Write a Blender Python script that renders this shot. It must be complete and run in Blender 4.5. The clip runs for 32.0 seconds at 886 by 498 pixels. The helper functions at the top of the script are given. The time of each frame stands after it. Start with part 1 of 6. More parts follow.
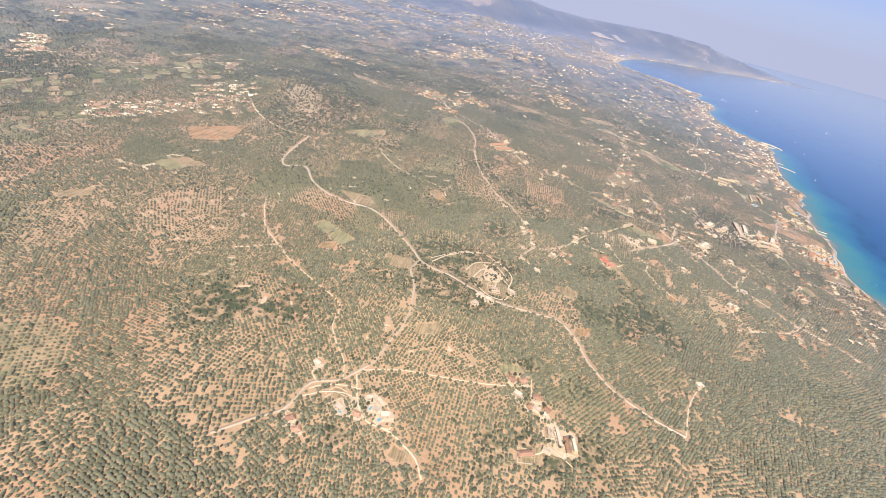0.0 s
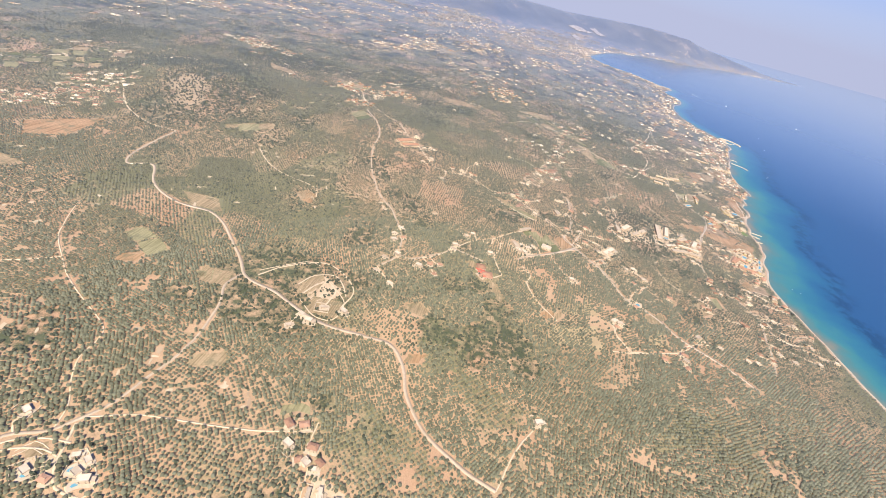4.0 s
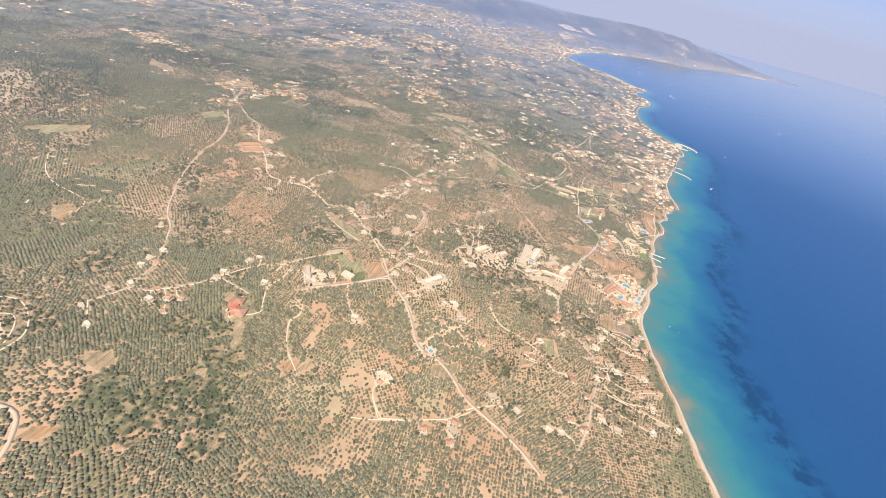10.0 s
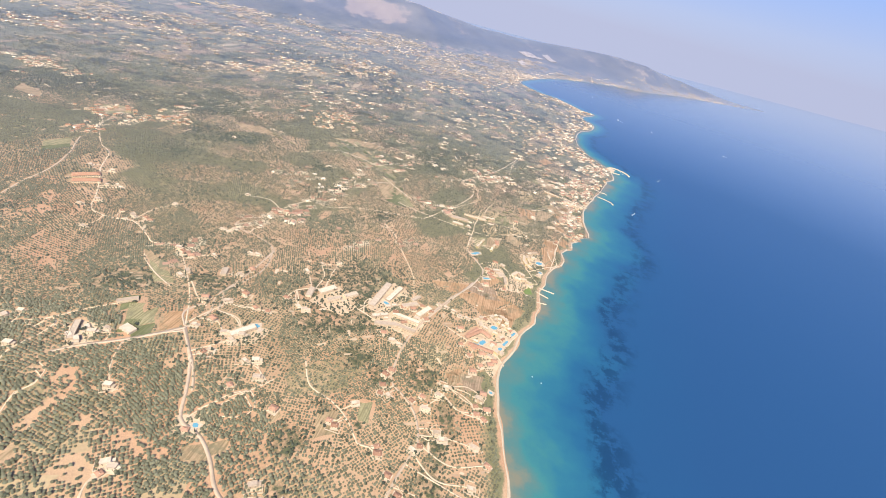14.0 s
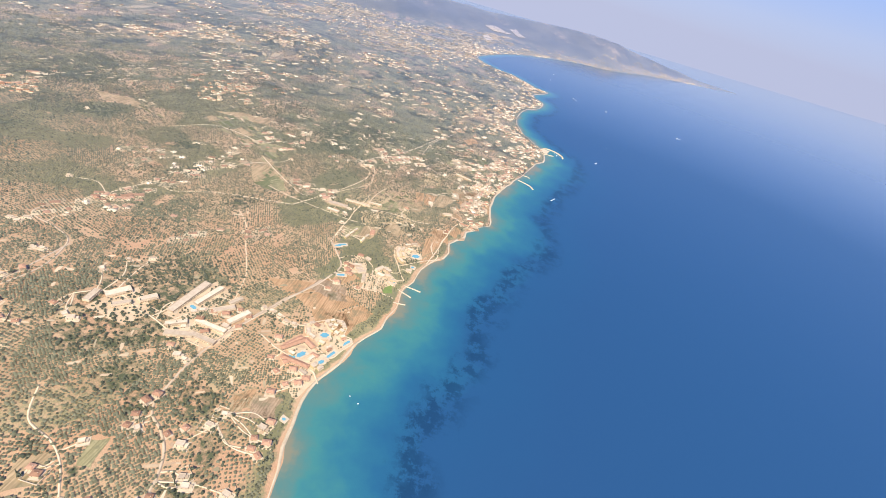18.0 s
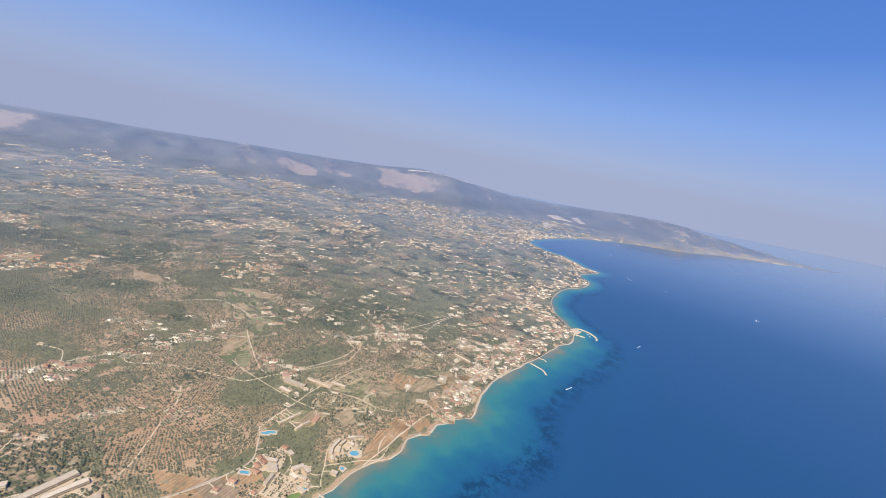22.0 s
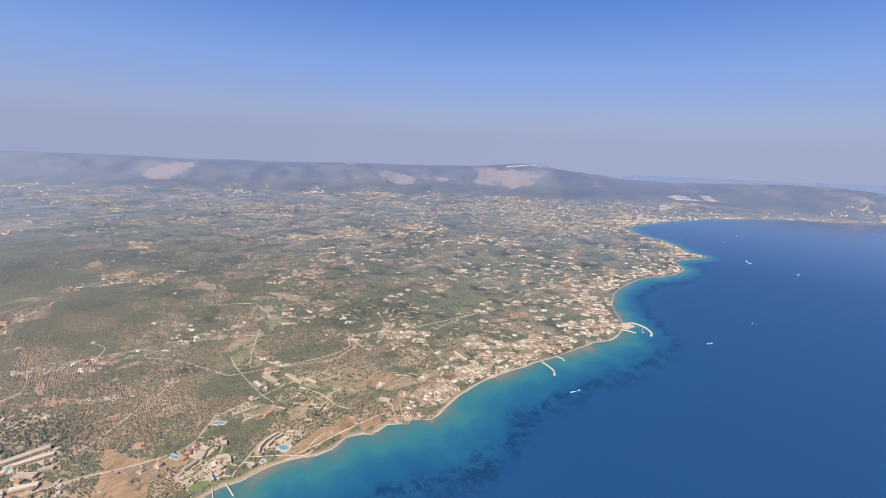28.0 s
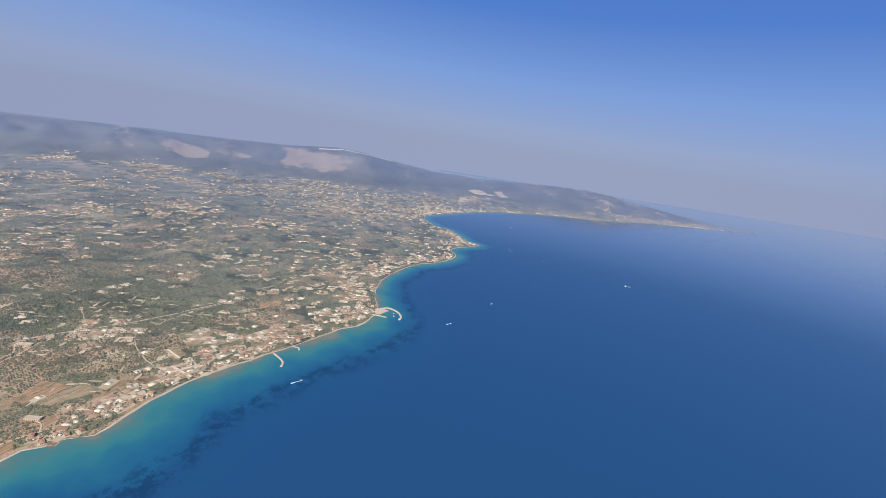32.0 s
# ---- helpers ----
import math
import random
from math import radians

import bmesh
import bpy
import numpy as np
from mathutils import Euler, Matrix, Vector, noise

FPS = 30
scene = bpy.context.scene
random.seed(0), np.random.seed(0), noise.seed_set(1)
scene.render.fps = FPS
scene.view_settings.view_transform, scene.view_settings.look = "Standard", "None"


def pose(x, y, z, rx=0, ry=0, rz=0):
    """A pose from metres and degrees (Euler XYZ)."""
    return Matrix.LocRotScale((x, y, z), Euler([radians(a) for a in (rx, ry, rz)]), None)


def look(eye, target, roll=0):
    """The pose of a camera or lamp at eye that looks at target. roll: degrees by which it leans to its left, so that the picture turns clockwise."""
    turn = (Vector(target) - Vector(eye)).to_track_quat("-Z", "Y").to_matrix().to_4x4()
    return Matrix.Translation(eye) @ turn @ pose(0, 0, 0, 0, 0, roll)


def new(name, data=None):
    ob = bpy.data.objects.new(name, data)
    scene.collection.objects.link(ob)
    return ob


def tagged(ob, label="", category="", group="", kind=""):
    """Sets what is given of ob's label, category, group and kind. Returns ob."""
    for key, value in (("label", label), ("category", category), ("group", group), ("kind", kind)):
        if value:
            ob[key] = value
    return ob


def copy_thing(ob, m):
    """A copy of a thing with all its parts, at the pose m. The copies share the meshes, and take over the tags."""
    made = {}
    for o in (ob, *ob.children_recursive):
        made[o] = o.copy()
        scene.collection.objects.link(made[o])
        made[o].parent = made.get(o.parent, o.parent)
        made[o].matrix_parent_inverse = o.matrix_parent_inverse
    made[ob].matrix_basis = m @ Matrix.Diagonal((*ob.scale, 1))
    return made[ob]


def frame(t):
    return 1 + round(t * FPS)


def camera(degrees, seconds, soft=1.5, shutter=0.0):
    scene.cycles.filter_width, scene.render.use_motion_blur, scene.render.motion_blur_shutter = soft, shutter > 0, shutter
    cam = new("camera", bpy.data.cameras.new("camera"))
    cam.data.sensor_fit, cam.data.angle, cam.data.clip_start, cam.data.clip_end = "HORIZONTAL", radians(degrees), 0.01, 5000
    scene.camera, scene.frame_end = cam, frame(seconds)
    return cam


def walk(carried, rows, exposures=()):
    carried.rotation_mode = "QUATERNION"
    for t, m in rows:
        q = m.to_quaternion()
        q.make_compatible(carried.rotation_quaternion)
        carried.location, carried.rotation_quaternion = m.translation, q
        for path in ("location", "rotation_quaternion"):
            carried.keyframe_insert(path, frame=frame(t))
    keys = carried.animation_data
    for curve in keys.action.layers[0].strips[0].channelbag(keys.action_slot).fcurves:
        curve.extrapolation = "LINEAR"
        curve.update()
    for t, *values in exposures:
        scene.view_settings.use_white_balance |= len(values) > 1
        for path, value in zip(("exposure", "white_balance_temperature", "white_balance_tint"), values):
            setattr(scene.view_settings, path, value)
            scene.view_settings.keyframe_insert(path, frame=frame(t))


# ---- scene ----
cam = camera(91.6, 32.0, soft=0.8)
PATH = [
    (0, (0.0, 0.0, 219.4), (-7.47, 83.47, 164.80), 14.87),
    (0.5, (13.9, 9.3, 220.2), (6.38, 92.85, 165.85), 14.87),
    (1, (27.9, 18.6, 221.2), (20.76, 102.24, 166.97), 14.90),
    (1.5, (42.0, 27.9, 222.4), (35.38, 111.63, 168.17), 15.08),
    (2, (56.3, 37.2, 223.7), (49.68, 120.97, 169.41), 15.15),
    (2.5, (70.6, 46.6, 225.1), (64.26, 130.20, 170.52), 15.33),
    (3, (85.0, 56.1, 226.6), (78.79, 139.41, 171.65), 15.44),
    (3.5, (99.5, 65.6, 228.2), (93.38, 148.77, 173.03), 15.42),
    (5.5, (158.3, 104.1, 235.3), (151.48, 187.34, 180.34), 14.61),
    (6, (173.2, 113.8, 237.2), (166.29, 197.09, 182.23), 14.47),
    (6.5, (188.1, 123.6, 239.1), (181.54, 206.92, 184.13), 14.48),
    (7, (203.0, 133.5, 241.0), (196.77, 216.83, 186.11), 14.60),
    (7.5, (218.0, 143.4, 243.0), (211.99, 226.83, 188.14), 14.90),
    (8, (233.1, 153.4, 244.9), (226.90, 236.84, 190.16), 15.05),
    (8.5, (248.1, 163.4, 246.9), (241.68, 246.89, 192.15), 15.09),
    (9, (263.2, 173.5, 248.8), (256.31, 256.86, 193.95), 15.16),
    (9.5, (278.4, 183.7, 250.7), (270.25, 266.78, 195.66), 15.10),
    (10, (293.5, 193.9, 252.6), (284.25, 276.49, 196.98), 15.01),
    (10.5, (308.7, 204.2, 254.5), (298.64, 286.65, 198.80), 15.54),
    (11, (323.9, 214.5, 256.3), (313.74, 298.01, 202.20), 15.78),
    (11.5, (339.1, 224.9, 258.1), (329.11, 309.36, 205.46), 15.87),
    (12, (354.2, 235.3, 259.8), (344.08, 320.31, 208.06), 15.68),
    (12.5, (369.4, 245.8, 261.5), (359.28, 331.08, 210.20), 15.35),
    (13, (384.6, 256.4, 263.1), (374.54, 341.92, 212.31), 14.96),
    (13.5, (399.8, 267.0, 264.7), (390.32, 352.80, 214.24), 14.67),
    (14, (414.9, 277.6, 266.2), (406.81, 363.54, 215.69), 14.65),
    (14.5, (430.1, 288.3, 267.7), (422.97, 374.20, 216.93), 14.84),
    (16.5, (490.3, 331.5, 272.9), (485.74, 416.27, 220.00), 15.29),
    (17, (505.3, 342.4, 274.0), (500.93, 426.93, 220.74), 15.65),
    (17.5, (520.3, 353.3, 275.1), (516.58, 437.79, 221.68), 16.22),
    (18, (535.2, 364.3, 276.1), (531.82, 448.68, 222.57), 16.54),
    (18.5, (550.0, 375.2, 277.0), (546.20, 459.47, 223.28), 16.60),
    (19, (564.8, 386.2, 277.9), (560.54, 470.33, 223.99), 16.60),
    (19.5, (579.6, 397.2, 278.7), (575.54, 481.38, 224.89), 16.85),
    (20, (594.3, 408.2, 279.4), (589.44, 492.35, 225.67), 16.65),
    (20.5, (608.9, 419.2, 280.1), (602.65, 504.31, 228.06), 16.33),
    (21, (623.4, 430.2, 280.8), (608.81, 518.23, 235.73), 15.20),
    (21.5, (637.9, 441.1, 281.4), (610.57, 533.14, 253.29), 12.47),
    (22, (652.4, 452.1, 281.9), (619.14, 544.11, 261.08), 11.02),
    (22.5, (666.7, 463.1, 282.4), (630.46, 554.11, 262.46), 9.65),
    (23, (681.0, 474.0, 282.9), (642.89, 564.65, 264.68), 9.15),
    (23.5, (695.2, 484.9, 283.3), (656.20, 575.34, 265.98), 8.13),
    (24, (709.3, 495.8, 283.8), (670.29, 586.26, 266.78), 6.02),
    (24.5, (723.3, 506.6, 284.2), (683.70, 596.73, 266.75), 4.35),
    (25, (737.3, 517.3, 284.6), (697.25, 607.11, 266.14), 3.29),
    (25.5, (751.1, 528.0, 285.0), (711.11, 617.43, 264.67), 2.98),
    (27.5, (805.6, 570.2, 286.7), (747.37, 647.86, 262.66), 2.48),
    (28, (818.9, 580.5, 287.2), (758.78, 656.62, 263.03), 2.43),
    (28.5, (832.2, 590.7, 287.7), (769.17, 664.33, 263.17), 2.30),
    (29, (845.3, 600.8, 288.3), (781.67, 673.59, 262.98), 2.31),
    (29.5, (858.4, 610.7, 289.0), (795.19, 683.90, 263.49), 2.81),
    (30, (871.3, 620.6, 289.8), (810.28, 695.37, 263.76), 3.61),
    (30.5, (884.2, 630.3, 290.6), (828.06, 708.31, 263.02), 4.93),
    (31, (896.9, 639.8, 291.6), (850.61, 723.29, 261.74), 5.67),
    (31.5, (909.5, 649.2, 292.7), (875.60, 739.32, 265.60), 7.45),
    (32, (922.0, 658.5, 293.9), (895.78, 752.06, 270.41), 8.88),
]
walk(cam, [(t, look(eye, target, roll)) for t, eye, target, roll in PATH],
     exposures=[(0, 0.80, 7050, 13), (20.2, 0.83, 7100, 12), (21.0, 0.80, 7000, 12), (22.0, 0.44, 6600, 10), (23, 0.12, 6400, 9), (25.5, 0.10, 6400, 9),
                (27.5, 0.38, 6600, 11), (30.2, 0.38, 6600, 11), (32, 0.20, 6450, 10)])

# ---- world and sun: a clear, hazy summer day, the sun high behind the aircraft ----
SUN_WAY = Vector((0.027, -0.642, 0.766))
world = bpy.data.worlds.new("sky")
scene.world = world
world.use_nodes = True
wn, wl = world.node_tree.nodes, world.node_tree.links
wn.clear()
w_out = wn.new("ShaderNodeOutputWorld")
w_bg = wn.new("ShaderNodeBackground")
w_sky = wn.new("ShaderNodeTexSky")
w_sky.sky_type, w_sky.sun_disc = "NISHITA", False
w_sky.sun_elevation, w_sky.sun_rotation = radians(50), radians(177.5)
w_sky.air_density, w_sky.dust_density, w_sky.ozone_density, w_sky.altitude = 1.0, 0.6, 2.5, 600
# below the far edge of the sea the sky's horizon goes on
w_co = wn.new("ShaderNodeTexCoord")
w_sep = wn.new("ShaderNodeSeparateXYZ")
w_max = wn.new("ShaderNodeMath")
w_max.operation, w_max.inputs[1].default_value = "MAXIMUM", 0.012
w_com = wn.new("ShaderNodeCombineXYZ")
wl.new(w_co.outputs["Generated"], w_sep.inputs[0])
wl.new(w_sep.outputs["X"], w_com.inputs["X"])
wl.new(w_sep.outputs["Y"], w_com.inputs["Y"])
wl.new(w_sep.outputs["Z"], w_max.inputs[0])
wl.new(w_max.outputs[0], w_com.inputs["Z"])
wl.new(w_com.outputs[0], w_sky.inputs["Vector"])
# the haze of a hot day: pale and faintly mauve at the horizon, deep blue above
w_haze = wn.new("ShaderNodeValToRGB")
while len(w_haze.color_ramp.elements) < 6:
    w_haze.color_ramp.elements.new(0.5)
for stop, (at, tone) in zip(w_haze.color_ramp.elements, ((0.0, (0.218, 0.258, 0.43)), (0.06, (0.228, 0.29, 0.49)), (0.15, (0.165, 0.28, 0.59)),
                                                         (0.28, (0.065, 0.175, 0.52)), (0.6, (0.04, 0.12, 0.42)), (1.0, (0.03, 0.09, 0.35)))):
    stop.position, stop.color = at, (*tone, 1)
w_dim = wn.new("ShaderNodeMix")
w_dim.data_type, w_dim.blend_type = "RGBA", "MULTIPLY"
w_dim.inputs[0].default_value, w_dim.inputs[7].default_value = 1.0, (0.10, 0.10, 0.10, 1)
w_mix = wn.new("ShaderNodeMix")
w_mix.data_type = "RGBA"
w_mix.inputs[0].default_value = 0.9
wl.new(w_sky.outputs[0], w_dim.inputs[6])
wl.new(w_max.outputs[0], w_haze.inputs[0])
wl.new(w_dim.outputs[2], w_mix.inputs[6])
wl.new(w_haze.outputs[0], w_mix.inputs[7])
wl.new(w_mix.outputs[2], w_bg.inputs["Color"])
wl.new(w_bg.outputs[0], w_out.inputs[0])
w_bg.inputs["Strength"].default_value = 1.0

sun = new("sun", bpy.data.lights.new("sun", "SUN"))
sun.data.energy, sun.data.angle, sun.data.color = 4.6, radians(0.53), (1.0, 0.95, 0.86)
sun.matrix_world = look(SUN_WAY * 900, (0, 0, 0))


# ---- small tools ----
def part(name, bm, material, parent=None, label=""):
    me = bpy.data.meshes.new(name)
    bm.to_mesh(me)
    bm.free()
    me.materials.append(material)
    ob = new(name, me)
    if parent:
        ob.parent = parent
    return tagged(ob, label)


def mesh_of(name, verts, faces, material):
    """A mesh from numpy corners and rows of corner indices, all rows of one length."""
    faces = np.asarray(faces, np.int32)
    me = bpy.data.meshes.new(name)
    me.vertices.add(len(verts))
    me.vertices.foreach_set("co", np.asarray(verts, np.float32).ravel())
    n, k = faces.shape
    me.loops.add(n * k)
    me.loops.foreach_set("vertex_index", faces.ravel())
    me.polygons.add(n)
    me.polygons.foreach_set("loop_start", np.arange(0, n * k, k, dtype=np.int32))
    me.update(calc_edges=True)
    me.validate()
    me.materials.append(material)
    return me


def lattice(ix, iy, seed):
    h = (ix.astype(np.int64) * 374761393 + iy.astype(np.int64) * 668265263 + seed * 1442695041) & 0xFFFFFFFF
    h = ((h ^ (h >> 13)) * 1274126177) & 0xFFFFFFFF
    return ((h ^ (h >> 16)) & 0xFFFF) / 65535.0


def vnoise(x, y, size, seed):
    """Smooth noise, 0 to 1, with lumps about that many metres wide."""
    x, y = np.asarray(x, float) / size, np.asarray(y, float) / size
    ix, iy = np.floor(x), np.floor(y)
    fx, fy = x - ix, y - iy
    fx, fy = fx * fx * (3 - 2 * fx), fy * fy * (3 - 2 * fy)
    a, b = lattice(ix, iy, seed), lattice(ix + 1, iy, seed)
    c, d = lattice(ix, iy + 1, seed), lattice(ix + 1, iy + 1, seed)
    return (a * (1 - fx) + b * fx) * (1 - fy) + (c * (1 - fx) + d * fx) * fy


def fbm(x, y, size, seed, octaves=4):
    out, amp, tot = 0.0, 1.0, 0.0
    for k in range(octaves):
        out = out + amp * vnoise(x, y, size / 2**k, seed + 17 * k)
        tot, amp = tot + amp, amp * 0.5
    return out / tot


def smooth(a, b, v):
    v = np.clip((np.asarray(v, float) - a) / (b - a), 0, 1)
    return v * v * (3 - 2 * v)


def curve_points(pts, step):
    """A Catmull-Rom curve through the points, a corner about every step metres."""
    p = np.array(pts, float)
    p = np.vstack([2 * p[0] - p[1], p, 2 * p[-1] - p[-2]])
    out = []
    for i in range(1, len(p) - 2):
        n = max(1, int(np.linalg.norm(p[i + 1] - p[i]) / step))
        s = (np.arange(n) / n)[:, None]
        out.append(0.5 * (2 * p[i] + (p[i + 1] - p[i - 1]) * s + (2 * p[i - 1] - 5 * p[i] + 4 * p[i + 1] - p[i + 2]) * s**2
                          + (3 * p[i] - p[i - 1] - 3 * p[i + 1] + p[i + 2]) * s**3))
    return np.vstack(out + [p[-2:-1]])


# ---- plan: coast and relief ----
SHORE_SOUTH = [(560, -900), (530, -200), (512, 250), (484, 440), (474, 490), (465, 530), (463, 557), (464, 570), (469, 582), (477, 600), (477, 613),
               (483, 626), (493, 642), (493, 656), (498, 674), (496, 690), (497, 705), (503, 719), (501, 732), (505, 745), (508, 757), (513, 768)]
SHORE_MIDDLE = [(521, 773), (525, 787), (527, 802), (523, 814), (531, 827), (540, 833), (538, 848), (541, 862), (555, 869), (552, 877), (558, 885),
                (568, 892), (566, 920), (562, 955), (566, 990), (574, 1022), (587, 1062), (595, 1086), (606, 1118), (619, 1158), (629, 1198),
                (648, 1232), (649, 1278), (645, 1302)]
SHORE_NORTH = [(622, 1340), (592, 1405), (577, 1501), (596, 1622), (633, 1685), (648, 1782), (616, 1855), (668, 1972), (617, 2011),
               (529, 2120), (460, 2150), (374, 2268), (390, 2390), (496, 2674), (665, 2930), (880, 3150), (1100, 3285), (1410, 3660),
               (1650, 3850), (1900, 4055), (2110, 4200), (2290, 4345)]
SHORE = SHORE_SOUTH + SHORE_MIDDLE + SHORE_NORTH
BACK = [(2240, 4390), (1800, 4560), (900, 5200), (-6000, 6000), (-6000, -900)]
shore = curve_points(SHORE, 7)
shore = shore + 3.5 * np.stack([vnoise(shore[:, 0], shore[:, 1], 13, 14) - 0.5, vnoise(shore[:, 0], shore[:, 1], 13, 15) - 0.5], 1)
LAND = np.vstack([shore, BACK])


def inside(x, y, poly):
    x, y = np.asarray(x, float), np.asarray(y, float)
    hit = np.zeros(x.shape, bool)
    for (ax, ay), (bx, by) in zip(poly, np.roll(poly, -1, 0)):
        if ay != by:
            hit ^= ((ay > y) != (by > y)) & (x < (bx - ax) * (y - ay) / (by - ay) + ax)
    return hit


def away(x, y, line):
    """Distance to a line of points."""
    x, y = np.asarray(x, float), np.asarray(y, float)
    best = np.full(x.shape, 1e9)
    for a, b in zip(line[:-1], line[1:]):
        d = b - a
        s = np.clip(((x - a[0]) * d[0] + (y - a[1]) * d[1]) / (d @ d), 0, 1)
        best = np.minimum(best, (x - a[0] - s * d[0]) ** 2 + (y - a[1] - s * d[1]) ** 2)
    return np.sqrt(best)


def inland(x, y):
    """Metres from the shore, less than nothing at sea."""
    far = away(x, y, np.vstack([shore, BACK[:3]]))
    return np.where(inside(x, y, LAND), far, -far)


# ridges: plan points with heights and the half width of the slope
RIDGE = [(-4200, 300, 140, 420), (-2900, 900, 130, 420), (-1960, 1690, 130, 430), (-1600, 2100, 127, 430), (-1300, 2450, 134, 430),
         (-1000, 2730, 133, 430), (-740, 2960, 148, 430), (-560, 3115, 168, 430), (-430, 3230, 154, 430), (-260, 3370, 130, 430), (-40, 3515, 98, 420),
         (250, 3700, 90, 420), (550, 3780, 107, 420), (880, 3880, 122, 400), (1100, 3950, 116, 380), (1260, 4000, 96, 330), (1400, 4045, 76, 280),
         (1640, 4100, 60, 220), (1800, 4180, 44, 170), (1950, 4240, 22, 130), (2200, 4340, 7, 90)]
HILLS = [(-64, 1590, 28, 220), (46, 1062, 14, 200), (-60, 680, 13, 170), (235, 490, 6, 130), (-325, 650, 22, 100), (380, 1900, 10, 220)]


def height(x, y, shore_far=None):
    x, y = np.asarray(x, float), np.asarray(y, float)
    far = inland(x, y) if shore_far is None else shore_far
    h = np.clip(far * 0.12, -9, 1.2)
    lift = smooth(10, 260, far)
    h = h + lift * (fbm(x, y, 260, 3, 3) - 0.5) * 5
    for hx, hy, hz, wide in HILLS:
        h = h + lift * hz * np.exp(-((x - hx) ** 2 + (y - hy) ** 2) / wide**2)
    r = np.array(RIDGE, float)
    best, top = np.full(x.shape, 1e9), np.zeros(x.shape)
    along = 0.74 * x + 0.67 * y + 60 * (fbm(x, y, 300, 18, 2) - 0.5)
    for a, b in zip(r[:-1], r[1:]):
        d = b[:2] - a[:2]
        s = np.clip(((x - a[0]) * d[0] + (y - a[1]) * d[1]) / (d @ d), 0, 1)
        rel = np.hypot(x - a[0] - s * d[0], y - a[1] - s * d[1]) / (a[3] + s * (b[3] - a[3]))
        better = rel < best
        best = np.where(better, rel, best)
        top = np.where(better, a[2] + s * (b[2] - a[2]), top)
    # spurs and gullies run down from the crest
    spur = fbm(along, 0.22 * (0.74 * y - 0.67 * x), 230, 12, 3)
    cut = smooth(0.06, 0.45, best) * smooth(1.5, 0.8, best) * smooth(-3000, -2000, x)
    rough = 0.965 + 0.07 * fbm(x, y, 420, 9, 3) + cut * (0.72 * (spur - 0.5) + 0.18 * (fbm(x, y, 90, 19, 3) - 0.5))
    h = h + smooth(0, 300, far) * top * rough * np.exp(-1.6 * best**2)
    return h


# a table of the distance from the shore, for the many small things
TAB_X, TAB_Y, TAB = -2400.0, -100.0, 8.0
tab_x, tab_y = np.meshgrid(TAB_X + TAB * np.arange(590), TAB_Y + TAB * np.arange(555))
tab = inland(tab_x, tab_y)


def inland_fast(x, y):
    u, v = (np.asarray(x, float) - TAB_X) / TAB, (np.asarray(y, float) - TAB_Y) / TAB
    u, v = np.clip(u, 0, tab.shape[1] - 1.001), np.clip(v, 0, tab.shape[0] - 1.001)
    i, j = u.astype(int), v.astype(int)
    u, v = u - i, v - j
    return (tab[j, i] * (1 - u) + tab[j, i + 1] * u) * (1 - v) + (tab[j + 1, i] * (1 - u) + tab[j + 1, i + 1] * u) * v


def height_fast(x, y):
    return height(x, y, inland_fast(x, y))


# ---- materials ----
def node_material(name, roughness=0.9, specular=0.2):
    m = bpy.data.materials.new(name)
    m.use_nodes = True
    nt = m.node_tree
    b = nt.nodes["Principled BSDF"]
    b.inputs["Roughness"].default_value = roughness
    b.inputs["Specular IOR Level"].default_value = specular
    return m, nt, b


def add(nt, kind, **values):
    n = nt.nodes.new(kind)
    for key, value in values.items():
        n.inputs[key.replace("_", " ")].default_value = value
    return n


def noise_at(nt, scale, detail=4.0, rough=0.6):
    pos = nt.nodes.new("ShaderNodeNewGeometry")
    n = add(nt, "ShaderNodeTexNoise", Scale=scale, Detail=detail, Roughness=rough)
    nt.links.new(pos.outputs["Position"], n.inputs["Vector"])
    return n.outputs["Fac"]


def ramp(nt, fac, stops):
    r = nt.nodes.new("ShaderNodeValToRGB")
    e = r.color_ramp.elements
    while len(e) < len(stops):
        e.new(0.5)
    for el, (at, col) in zip(e, stops):
        el.position, el.color = at, (*col, 1)
    nt.links.new(fac, r.inputs["Fac"])
    return r.outputs["Color"]


def mix(nt, fac, a, b, how="MIX"):
    n = nt.nodes.new("ShaderNodeMix")
    n.data_type, n.blend_type = "RGBA", how
    for sock, v in ((n.inputs[0], fac), (n.inputs[6], a), (n.inputs[7], b)):
        if isinstance(v, (int, float)):
            sock.default_value = v
        elif isinstance(v, tuple):
            sock.default_value = (*v, 1)
        else:
            nt.links.new(v, sock)
    return n.outputs[2]


def bump(nt, b, fac, strength, distance):
    n = add(nt, "ShaderNodeBump", Strength=strength, Distance=distance)
    nt.links.new(fac, n.inputs["Height"])
    nt.links.new(n.outputs["Normal"], b.inputs["Normal"])


